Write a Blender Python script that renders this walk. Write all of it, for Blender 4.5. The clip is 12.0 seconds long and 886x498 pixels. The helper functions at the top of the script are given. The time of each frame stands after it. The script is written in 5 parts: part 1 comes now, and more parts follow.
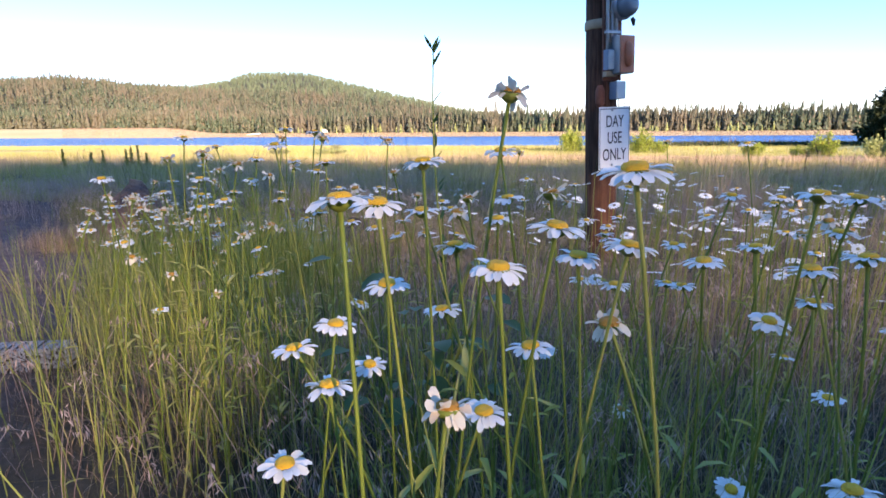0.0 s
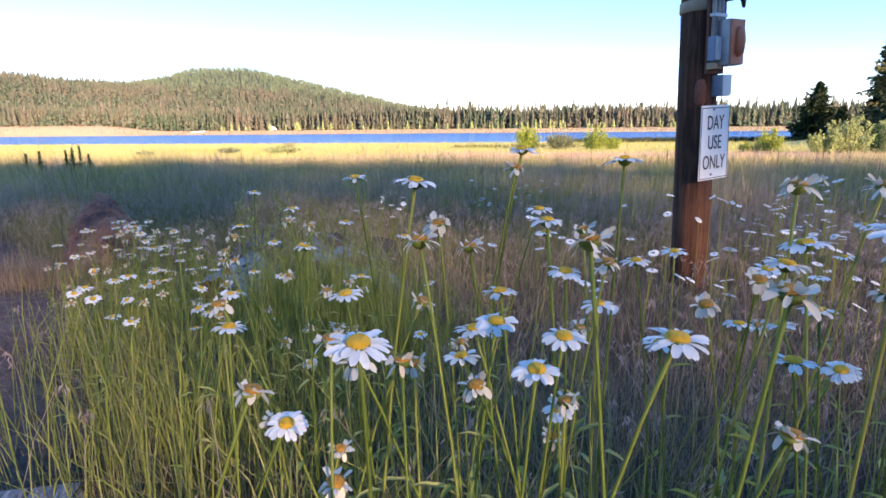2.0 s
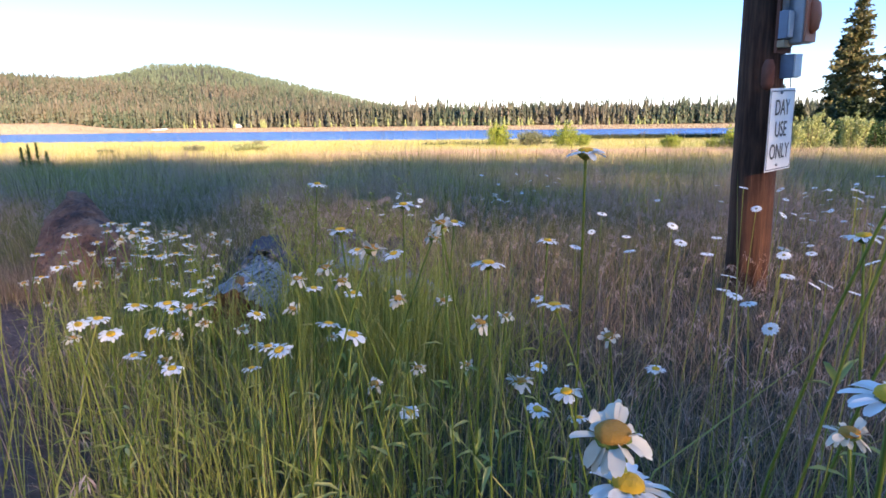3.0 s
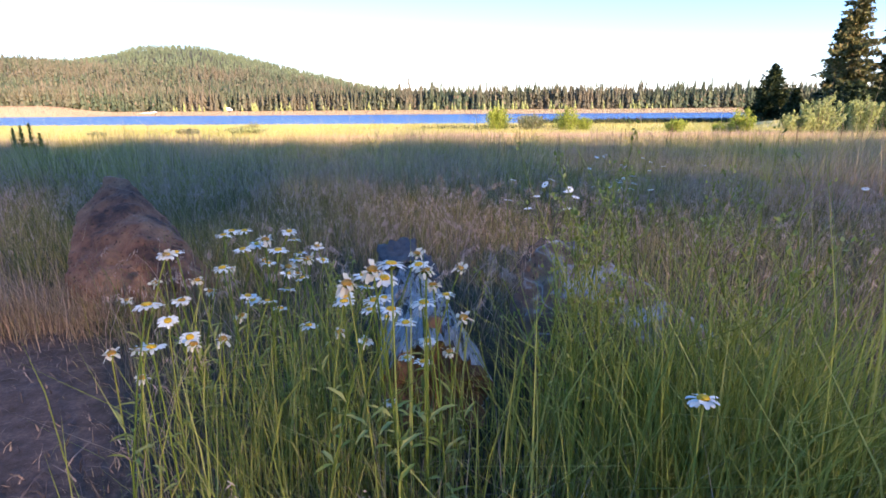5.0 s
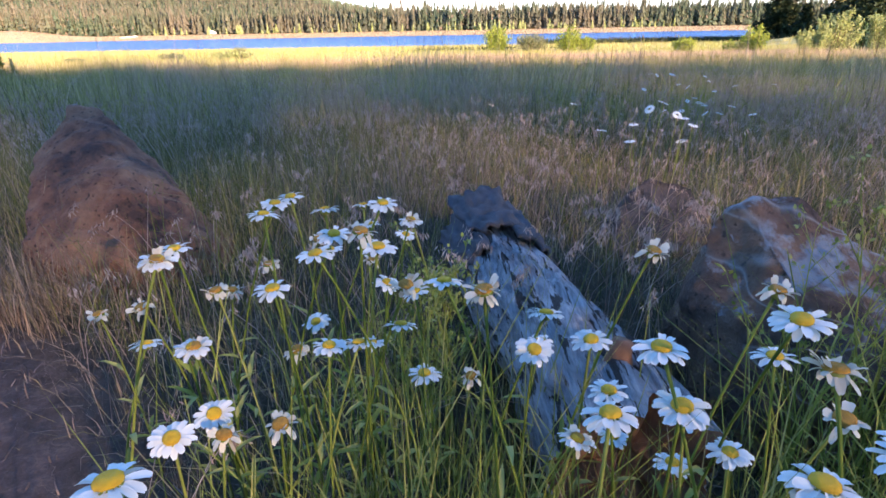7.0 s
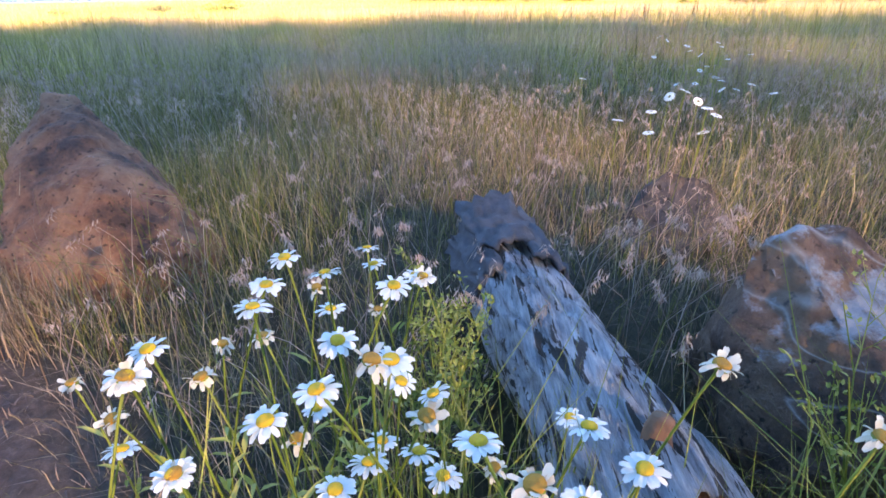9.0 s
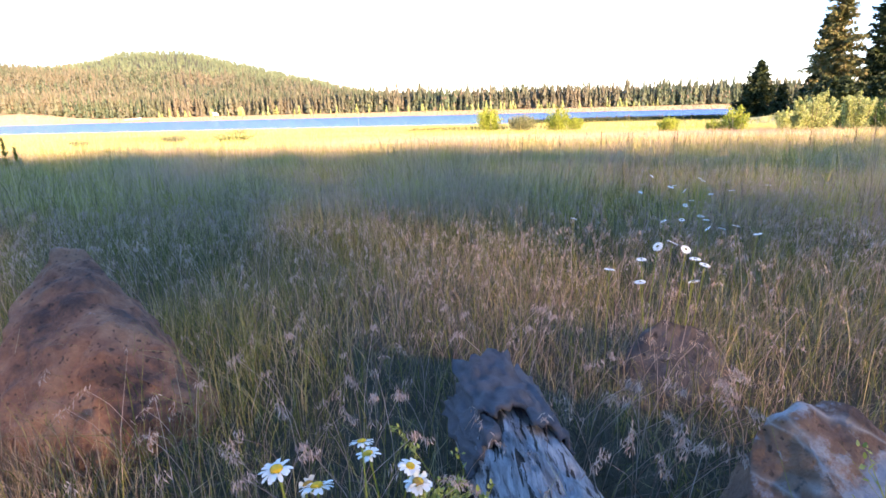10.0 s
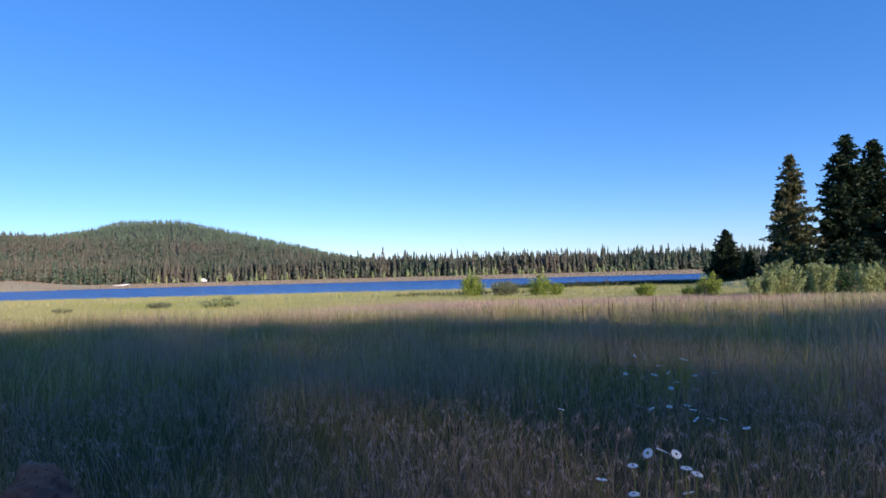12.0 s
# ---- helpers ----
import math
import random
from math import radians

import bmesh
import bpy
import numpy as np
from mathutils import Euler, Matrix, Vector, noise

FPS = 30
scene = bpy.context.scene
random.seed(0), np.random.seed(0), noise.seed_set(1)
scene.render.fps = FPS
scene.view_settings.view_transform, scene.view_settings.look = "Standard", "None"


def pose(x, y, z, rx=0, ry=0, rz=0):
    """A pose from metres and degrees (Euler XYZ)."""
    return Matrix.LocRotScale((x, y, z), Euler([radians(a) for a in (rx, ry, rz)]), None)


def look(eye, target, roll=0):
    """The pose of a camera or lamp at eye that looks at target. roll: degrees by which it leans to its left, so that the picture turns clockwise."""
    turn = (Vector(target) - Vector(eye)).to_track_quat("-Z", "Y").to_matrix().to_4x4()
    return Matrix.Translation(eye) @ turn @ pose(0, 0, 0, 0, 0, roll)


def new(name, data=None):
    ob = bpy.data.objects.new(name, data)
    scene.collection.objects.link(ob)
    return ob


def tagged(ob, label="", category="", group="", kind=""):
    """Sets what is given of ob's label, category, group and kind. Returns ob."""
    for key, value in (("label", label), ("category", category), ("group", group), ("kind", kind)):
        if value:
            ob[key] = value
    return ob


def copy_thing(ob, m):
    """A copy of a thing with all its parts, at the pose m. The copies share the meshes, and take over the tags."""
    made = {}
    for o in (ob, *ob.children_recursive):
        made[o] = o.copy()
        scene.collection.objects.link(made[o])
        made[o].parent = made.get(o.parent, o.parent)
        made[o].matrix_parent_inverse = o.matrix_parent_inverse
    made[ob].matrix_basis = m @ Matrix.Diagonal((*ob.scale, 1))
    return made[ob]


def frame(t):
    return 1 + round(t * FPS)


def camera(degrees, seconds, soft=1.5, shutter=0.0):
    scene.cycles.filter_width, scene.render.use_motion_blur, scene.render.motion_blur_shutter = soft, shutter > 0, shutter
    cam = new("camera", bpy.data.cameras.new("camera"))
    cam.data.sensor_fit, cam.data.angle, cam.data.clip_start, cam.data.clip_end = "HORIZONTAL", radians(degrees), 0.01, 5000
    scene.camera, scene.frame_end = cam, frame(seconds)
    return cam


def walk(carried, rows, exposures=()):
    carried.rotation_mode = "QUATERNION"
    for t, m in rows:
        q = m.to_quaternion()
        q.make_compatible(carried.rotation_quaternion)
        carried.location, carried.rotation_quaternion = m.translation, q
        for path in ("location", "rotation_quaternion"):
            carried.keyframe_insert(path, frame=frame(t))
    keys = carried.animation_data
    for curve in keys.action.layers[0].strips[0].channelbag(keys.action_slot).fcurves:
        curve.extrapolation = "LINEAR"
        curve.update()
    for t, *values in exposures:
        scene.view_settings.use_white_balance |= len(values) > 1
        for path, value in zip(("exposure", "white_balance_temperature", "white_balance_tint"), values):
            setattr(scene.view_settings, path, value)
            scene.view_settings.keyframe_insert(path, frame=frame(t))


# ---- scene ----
cam = camera(77.8, 12.0, soft=1.6)
PATH = [
    (0, (4.152, -5.06, 1.141), (3.74, -3.155, 0.696), -0.5),
    (0.5, (3.952, -4.926, 1.144), (3.573, -3.015, 0.691), -0.4),
    (1, (3.728, -4.765, 1.159), (3.436, -2.842, 0.693), -0.5),
    (1.5, (3.501, -4.537, 1.175), (3.226, -2.613, 0.7), -0.4),
    (2, (3.274, -4.385, 1.18), (3.028, -2.454, 0.723), -0.6),
    (2.5, (3.069, -4.22, 1.166), (2.907, -2.279, 0.711), -0.7),
    (3, (2.83, -4.014, 1.114), (2.693, -2.074, 0.647), -0.6),
    (3.5, (2.569, -3.789, 1.096), (2.434, -1.851, 0.62), -0.6),
    (3.7, (2.461, -3.705, 1.089), (2.332, -1.769, 0.604), -0.5),
    (5.3, (1.713, -2.932, 0.989), (1.605, -1.008, 0.455), -0.5),
    (5.5, (1.665, -2.832, 0.984), (1.552, -0.911, 0.439), -0.7),
    (6, (1.552, -2.671, 0.932), (1.437, -0.759, 0.357), -0.9),
    (6.5, (1.47, -2.531, 0.927), (1.366, -0.648, 0.26), -1.0),
    (6.7, (1.451, -2.486, 0.907), (1.358, -0.615, 0.205), -1.0),
    (8.3, (1.411, -2.26, 0.901), (1.312, -0.534, -0.105), -1.5),
    (8.5, (1.389, -2.271, 0.941), (1.314, -0.543, -0.065), -0.8),
    (9, (1.399, -2.242, 1.008), (1.316, -0.462, 0.1), -1.1),
    (9.5, (1.403, -2.215, 1.078), (1.32, -0.354, 0.351), -1.3),
    (10, (1.406, -2.208, 1.14), (1.331, -0.278, 0.622), -1.4),
    (10.5, (1.406, -2.217, 1.187), (1.344, -0.243, 0.874), -1.4),
    (11, (1.406, -2.229, 1.228), (1.357, -0.235, 1.082), -1.4),
    (11.5, (1.42, -2.249, 1.273), (1.39, -0.25, 1.243), -1.5),
    (12, (1.403, -2.26, 1.323), (1.395, -0.261, 1.389), -1.5),
]
walk(cam, [(t, look(eye, target, roll)) for t, eye, target, roll in PATH],
     exposures=((0.0, 1.4, 6800, 27), (6.7, 1.5, 6900, 27), (8.5, 2.4, 8500, 29), (9.5, 2.35, 8200, 29), (10.5, 1.5, 7400, 29), (11.2, 0.6, 6600, 27), (12.0, 0.05, 5400, 22)))

# ---- world, sun, exposure ----
SUN_AZ, SUN_EL = radians(142), radians(17)   # azimuth clockwise from +y
world = bpy.data.worlds.new("sky")
scene.world = world
world.use_nodes = True
wn = world.node_tree
bg = next(n for n in wn.nodes if n.type == "BACKGROUND")
sky = wn.nodes.new("ShaderNodeTexSky")
sky.sky_type, sky.sun_disc = "NISHITA", False
sky.sun_elevation, sky.sun_rotation = SUN_EL, SUN_AZ
sky.altitude, sky.air_density, sky.dust_density, sky.ozone_density = 1500, 1.0, 0.0, 2.2
vivid = wn.nodes.new("ShaderNodeHueSaturation")
vivid.inputs["Saturation"].default_value = 1.17
vivid.inputs["Hue"].default_value = 0.5
wn.links.new(sky.outputs[0], vivid.inputs["Color"])
clear = wn.nodes.new("ShaderNodeMix")
clear.data_type = "RGBA"
clear.inputs[0].default_value = 0.28
clear.inputs[7].default_value = (0.45, 2.25, 5.9, 1)
wn.links.new(vivid.outputs[0], clear.inputs[6])
wn.links.new(clear.outputs[2], bg.inputs[0])
bg.inputs[1].default_value = 0.15
sun_data = bpy.data.lights.new("sun", "SUN")
sun_data.energy, sun_data.angle, sun_data.color = 6.0, radians(0.9), (1.0, 0.80, 0.54)
sun = new("sun", sun_data)
to_sun = Vector((math.sin(SUN_AZ) * math.cos(SUN_EL), math.cos(SUN_AZ) * math.cos(SUN_EL), math.sin(SUN_EL)))
sun.matrix_world = look(to_sun * 300, (0, 0, 0))


# ---- materials ----
def material(name, rough=0.8, metal=0.0):
    m = bpy.data.materials.new(name)
    m.use_nodes = True
    nt = m.node_tree
    b = next(n for n in nt.nodes if n.type == "BSDF_PRINCIPLED")
    b.inputs["Roughness"].default_value, b.inputs["Metallic"].default_value = rough, metal
    return m, nt, b


def node(nt, kind, **kw):
    n = nt.nodes.new(kind)
    for k, v in kw.items():
        n.inputs[k.replace("_", " ")].default_value = v
    return n


def ramp(nt, source, stops):
    r = nt.nodes.new("ShaderNodeValToRGB")
    e = r.color_ramp.elements
    while len(e) < len(stops):
        e.new(0.5)
    for i, (p, c) in enumerate(stops):
        e[i].position, e[i].color = p, (*c, 1)
    nt.links.new(source, r.inputs[0])
    return r.outputs[0]


def mix(nt, fac, a, b, mode="MIX"):
    n = nt.nodes.new("ShaderNodeMix")
    n.data_type, n.blend_type = "RGBA", mode
    for sock, v in ((n.inputs[0], fac), (n.inputs[6], a), (n.inputs[7], b)):
        if isinstance(v, (int, float)):
            sock.default_value = v
        elif isinstance(v, tuple):
            sock.default_value = (*v, 1)
        else:
            nt.links.new(v, sock)
    return n.outputs[2]


def noise_at(nt, scale, detail=4.0, rough=0.6, stretch=(1, 1, 1), space="Object"):
    co = nt.nodes.new("ShaderNodeTexCoord")
    mp = nt.nodes.new("ShaderNodeMapping")
    mp.inputs["Scale"].default_value = stretch
    nt.links.new(co.outputs[space], mp.inputs[0])
    n = node(nt, "ShaderNodeTexNoise", Scale=scale, Detail=detail, Roughness=rough)
    nt.links.new(mp.outputs[0], n.inputs["Vector"])
    return n.outputs["Fac"]


def bump(nt, b, height, strength=0.4, distance=0.02):
    n = node(nt, "ShaderNodeBump", Strength=strength, Distance=distance)
    nt.links.new(height, n.inputs["Height"])
    nt.links.new(n.outputs[0], b.inputs["Normal"])


def translucent(nt, b, colour, amount):
    out = next(n for n in nt.nodes if n.type == "OUTPUT_MATERIAL")
    tr = nt.nodes.new("ShaderNodeBsdfTranslucent")
    ms = nt.nodes.new("ShaderNodeMixShader")
    ms.inputs[0].default_value = amount
    nt.links.new(colour, tr.inputs[0])
    nt.links.new(b.outputs[0], ms.inputs[1])
    nt.links.new(tr.outputs[0], ms.inputs[2])
    nt.links.new(ms.outputs[0], out.inputs[0])


def leafy(name, stops, patch=None, patch_scale=0.6, trans=0.35, rough=0.6, per="island"):
    """Leaves and blades: each takes its own colour, and drifts of another colour run through them."""
    m, nt, b = material(name, rough)
    b.inputs["Specular IOR Level"].default_value = 0.25
    if per == "island":
        src = nt.nodes.new("ShaderNodeNewGeometry").outputs["Random Per Island"]
    else:
        src = nt.nodes.new("ShaderNodeObjectInfo").outputs["Random"]
    col = ramp(nt, src, stops)
    if patch:
        drift = ramp(nt, noise_at(nt, patch_scale, 3), [(0.42, (0, 0, 0)), (0.62, (1, 1, 1))])
        col = mix(nt, drift, col, patch)
    nt.links.new(col, b.inputs["Base Color"])
    if trans:
        translucent(nt, b, col, trans)
    return m


def plain(name, colour, rough=0.5, metal=0.0, wear=0.25, scale=14.0, bumps=0.15, tint=(0.5, 0.45, 0.4)):
    m, nt, b = material(name, rough, metal)
    w = ramp(nt, noise_at(nt, scale, 6), [(0.45, (0, 0, 0)), (0.75, (wear, wear, wear))])
    col = mix(nt, w, colour, tuple(c * t for c, t in zip(colour, tint)))
    nt.links.new(col, b.inputs["Base Color"])
    bump(nt, b, noise_at(nt, scale * 6, 4), bumps, 0.004)
    return m


GREEN_GRASS = leafy("green_grass", [(0.0, (0.05, 0.065, 0.02)), (0.3, (0.14, 0.15, 0.035)), (0.55, (0.26, 0.24, 0.065)), (0.75, (0.36, 0.30, 0.12)), (1.0, (0.50, 0.38, 0.25))], trans=0.3)
DRY_GRASS = leafy("dry_grass", [(0.0, (0.12, 0.085, 0.06)), (0.35, (0.30, 0.21, 0.15)), (0.7, (0.50, 0.36, 0.27)), (1.0, (0.26, 0.22, 0.09))], trans=0.3)
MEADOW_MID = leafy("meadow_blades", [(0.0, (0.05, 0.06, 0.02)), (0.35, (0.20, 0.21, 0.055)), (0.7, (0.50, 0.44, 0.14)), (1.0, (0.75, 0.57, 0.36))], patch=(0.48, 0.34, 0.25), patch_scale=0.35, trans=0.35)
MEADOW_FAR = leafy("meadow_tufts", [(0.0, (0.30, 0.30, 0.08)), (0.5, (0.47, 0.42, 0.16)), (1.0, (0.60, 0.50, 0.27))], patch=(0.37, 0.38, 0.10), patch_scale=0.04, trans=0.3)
PINK_GRASS = leafy("pink_seed_grass", [(0.0, (0.42, 0.28, 0.20)), (0.5, (0.56, 0.37, 0.28)), (1.0, (0.62, 0.46, 0.34))], trans=0.35)
REED = leafy("reeds", [(0.0, (0.02, 0.03, 0.012)), (0.6, (0.04, 0.055, 0.018)), (1.0, (0.08, 0.08, 0.03))], trans=0.2)
PLUME = leafy("seed_plume", [(0.0, (0.34, 0.22, 0.18)), (0.5, (0.50, 0.36, 0.30)), (1.0, (0.62, 0.48, 0.41))], trans=0.45)
STEM = leafy("flower_stem", [(0.0, (0.10, 0.15, 0.025)), (0.6, (0.19, 0.24, 0.04)), (1.0, (0.30, 0.31, 0.08))], trans=0.2, per="object")
TUFT = leafy("tuft_blades", [(0.0, (0.22, 0.24, 0.05)), (0.5, (0.40, 0.38, 0.09)), (1.0, (0.55, 0.45, 0.20))], trans=0.35)
UNDER = leafy("undergrowth_blades", [(0.0, (0.05, 0.04, 0.03)), (0.4, (0.12, 0.085, 0.07)), (0.75, (0.24, 0.17, 0.13)), (1.0, (0.10, 0.12, 0.035))], trans=0.2)
LITTER = leafy("path_litter", [(0.0, (0.05, 0.035, 0.03)), (0.5, (0.14, 0.10, 0.09)), (1.0, (0.30, 0.22, 0.19))], trans=0.1)
STALKS = leafy("daisy_stalks", [(0.0, (0.15, 0.18, 0.04)), (0.6, (0.29, 0.31, 0.07)), (1.0, (0.42, 0.38, 0.14))], trans=0.25)
WEED = leafy("weed_green", [(0.0, (0.17, 0.20, 0.04)), (0.6, (0.32, 0.34, 0.07)), (1.0, (0.44, 0.42, 0.14))], trans=0.3)
BROADLEAF = leafy("broad_leaf", [(0.0, (0.025, 0.06, 0.02)), (0.6, (0.05, 0.10, 0.03)), (1.0, (0.08, 0.13, 0.035))], trans=0.25, rough=0.45)
WILLOW = leafy("willow_leaf", [(0.0, (0.24, 0.29, 0.10)), (0.5, (0.36, 0.41, 0.16)), (1.0, (0.48, 0.50, 0.24))], trans=0.3)
BRIGHT_BUSH = leafy("bright_bush_leaf", [(0.0, (0.14, 0.20, 0.03)), (0.5, (0.28, 0.35, 0.05)), (1.0, (0.42, 0.46, 0.09))], trans=0.3)
SAGE = leafy("grey_bush_leaf", [(0.0, (0.10, 0.13, 0.06)), (0.5, (0.18, 0.20, 0.10)), (1.0, (0.28, 0.29, 0.16))], trans=0.2)
NEEDLE_NEAR = leafy("dark_needles", [(0.0, (0.012, 0.024, 0.012)), (0.6, (0.03, 0.05, 0.02)), (1.0, (0.07, 0.09, 0.03))], trans=0.1)
PINE_NEEDLE = leafy("pine_needles", [(0.0, (0.06, 0.075, 0.03)), (0.6, (0.13, 0.13, 0.05)), (1.0, (0.24, 0.19, 0.09))], trans=0.1)
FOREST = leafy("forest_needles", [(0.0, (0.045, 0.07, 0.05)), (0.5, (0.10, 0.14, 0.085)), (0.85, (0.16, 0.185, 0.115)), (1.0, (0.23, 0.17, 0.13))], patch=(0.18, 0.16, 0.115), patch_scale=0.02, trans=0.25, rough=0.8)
# Distance haze over the far hill is put into these paler needles.
FOREST_HAZED = leafy("hazed_needles", [(0.0, (0.11, 0.16, 0.10)), (0.6, (0.17, 0.22, 0.13)), (1.0, (0.23, 0.26, 0.15))], trans=0.25, rough=0.8)
BARK = plain("bark", (0.13, 0.09, 0.065), 0.9, wear=0.7, scale=3, bumps=0.6)


def petal_material(name, a, b_col):
    m, nt, b = material(name, 0.55)
    info = nt.nodes.new("ShaderNodeObjectInfo").outputs["Random"]
    col = ramp(nt, info, [(0.0, a), (0.75, a), (1.0, b_col)])
    col = mix(nt, ramp(nt, noise_at(nt, 160, 3), [(0.35, (0, 0, 0)), (0.8, (0.35, 0.35, 0.35))]), col, (0.68, 0.67, 0.60))
    nt.links.new(col, b.inputs["Base Color"])
    translucent(nt, b, col, 0.3)
    return m


PETAL = petal_material("white_petal", (0.86, 0.86, 0.84), (0.80, 0.76, 0.66))
WILTED = petal_material("wilted_petal", (0.72, 0.66, 0.54), (0.55, 0.42, 0.28))
DISC = plain("yellow_disc", (0.80, 0.46, 0.02), 0.7, wear=0.6, scale=180, bumps=0.8, tint=(0.7, 0.55, 0.5))
DISC_OLD = plain("orange_disc", (0.50, 0.24, 0.03), 0.8, wear=0.6, scale=180, bumps=0.8)


def wood_pole_material():
    m, nt, b = material("creosote_wood", 0.75)
    streak = noise_at(nt, 6, 8, 0.7, (7, 7, 0.35))
    blotch = noise_at(nt, 2.2, 4)
    c = ramp(nt, streak, [(0.3, (0.018, 0.009, 0.007)), (0.5, (0.075, 0.034, 0.022)), (0.72, (0.19, 0.095, 0.06))])
    c = mix(nt, ramp(nt, blotch, [(0.5, (0, 0, 0)), (0.75, (0.6, 0.6, 0.6))]), c, (0.17, 0.075, 0.045))
    nt.links.new(c, b.inputs["Base Color"])
    b.inputs["Specular IOR Level"].default_value = 0.15
    bump(nt, b, streak, 0.7, 0.012)
    return m


def rock_material(name, base, dark, pale, lichen, veined=False):
    m, nt, b = material(name, 0.9)
    n1, n2 = noise_at(nt, 5.0, 8, 0.65), noise_at(nt, 28, 8, 0.7)
    c = ramp(nt, n1, [(0.36, dark), (0.5, base), (0.66, pale)])
    pits = ramp(nt, noise_at(nt, 46, 2), [(0.30, (0.12, 0.12, 0.12)), (0.40, (1, 1, 1))])
    c = mix(nt, 0.85, c, pits, "MULTIPLY")
    c = mix(nt, ramp(nt, n2, [(0.4, (0, 0, 0)), (0.8, (0.5, 0.5, 0.5))]), c, dark)
    geo = nt.nodes.new("ShaderNodeNewGeometry")
    sep = nt.nodes.new("ShaderNodeSeparateXYZ")
    nt.links.new(geo.outputs["Normal"], sep.inputs[0])
    add = nt.nodes.new("ShaderNodeMath")
    add.operation = "MULTIPLY_ADD"
    add.inputs[1].default_value = 0.55
    nt.links.new(sep.outputs[2], add.inputs[0])
    nt.links.new(n1, add.inputs[2])
    speck = nt.nodes.new("ShaderNodeMath")
    speck.operation = "MULTIPLY_ADD"
    speck.inputs[1].default_value = 0.7
    nt.links.new(noise_at(nt, 22, 6, 0.75), speck.inputs[0])
    nt.links.new(add.outputs[0], speck.inputs[2])
    half = nt.nodes.new("ShaderNodeMath")
    half.operation = "MULTIPLY"
    half.inputs[1].default_value = 0.5
    nt.links.new(speck.outputs[0], half.inputs[0])
    crust = ramp(nt, half.outputs[0], [(0.60 - lichen / 2, (0, 0, 0)), (0.68 - lichen / 2, (0.8, 0.8, 0.8))])
    c = mix(nt, crust, c, (0.36, 0.40, 0.45))
    if veined:
        vein = ramp(nt, noise_at(nt, 2.0, 2, 0.5, (0.7, 0.7, 2.2)), [(0.494, (0, 0, 0)), (0.5, (0.5, 0.5, 0.5)), (0.506, (0, 0, 0))])
        c = mix(nt, vein, c, (0.50, 0.50, 0.50))
    nt.links.new(c, b.inputs["Base Color"])
    bump(nt, b, n2, 1.0, 0.035)
    return m


def log_material():
    m, nt, b = material("weathered_log", 0.85)
    grain = noise_at(nt, 15, 9, 0.7, (5, 0.5, 5))
    crack = noise_at(nt, 8, 5, 0.6, (7, 0.6, 7))
    c = ramp(nt, grain, [(0.28, (0.08, 0.08, 0.085)), (0.48, (0.27, 0.285, 0.31)), (0.7, (0.52, 0.54, 0.57))])
    c = mix(nt, ramp(nt, crack, [(0.43, (1, 1, 1)), (0.455, (0, 0, 0))]), c, (0.035, 0.028, 0.025))
    nt.links.new(c, b.inputs["Base Color"])
    bump(nt, b, grain, 0.9, 0.03)
    return m


def ground_material():
    m, nt, b = material("ground", 0.95)
    fine = noise_at(nt, 14, 9, 0.78)
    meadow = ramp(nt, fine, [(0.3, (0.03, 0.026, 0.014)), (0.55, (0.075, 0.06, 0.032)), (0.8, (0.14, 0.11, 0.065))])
    att = nt.nodes.new("ShaderNodeAttribute")
    att.attribute_name = "zones"
    sep = nt.nodes.new("ShaderNodeSeparateColor")
    nt.links.new(att.outputs["Color"], sep.inputs[0])
    path = ramp(nt, fine, [(0.32, (0.045, 0.030, 0.026)), (0.52, (0.115, 0.078, 0.075)), (0.75, (0.28, 0.19, 0.165))])
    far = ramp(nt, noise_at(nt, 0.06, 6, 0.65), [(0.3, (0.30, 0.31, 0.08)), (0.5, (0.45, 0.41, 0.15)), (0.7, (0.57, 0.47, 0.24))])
    sand = ramp(nt, noise_at(nt, 0.03, 6, 0.6, (0.3, 1.5, 1)), [(0.3, (0.46, 0.38, 0.18)), (0.55, (0.58, 0.48, 0.24)), (0.75, (0.42, 0.40, 0.14))])
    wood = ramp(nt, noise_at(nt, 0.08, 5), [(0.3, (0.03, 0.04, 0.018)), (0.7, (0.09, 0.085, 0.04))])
    c = mix(nt, sep.outputs[0], meadow, path)
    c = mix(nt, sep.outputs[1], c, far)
    split = ramp(nt, sep.outputs[2], [(0.0, (0, 0, 0)), (0.5, (1, 1, 1)), (1.0, (1, 1, 1))])
    c = mix(nt, split, c, sand)
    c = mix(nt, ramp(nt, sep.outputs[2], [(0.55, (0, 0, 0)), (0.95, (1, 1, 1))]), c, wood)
    nt.links.new(c, b.inputs["Base Color"])
    bump(nt, b, fine, 0.9, 0.06)
    return m


def water_material():
    m, nt, b = material("lake_water", 0.2)
    b.inputs["Base Color"].default_value = (0.05, 0.17, 0.46, 1)
    b.inputs["IOR"].default_value = 1.33
    bump(nt, b, noise_at(nt, 0.9, 4, 0.6, (0.5, 1.6, 1)), 1.0, 1.6)
    return m


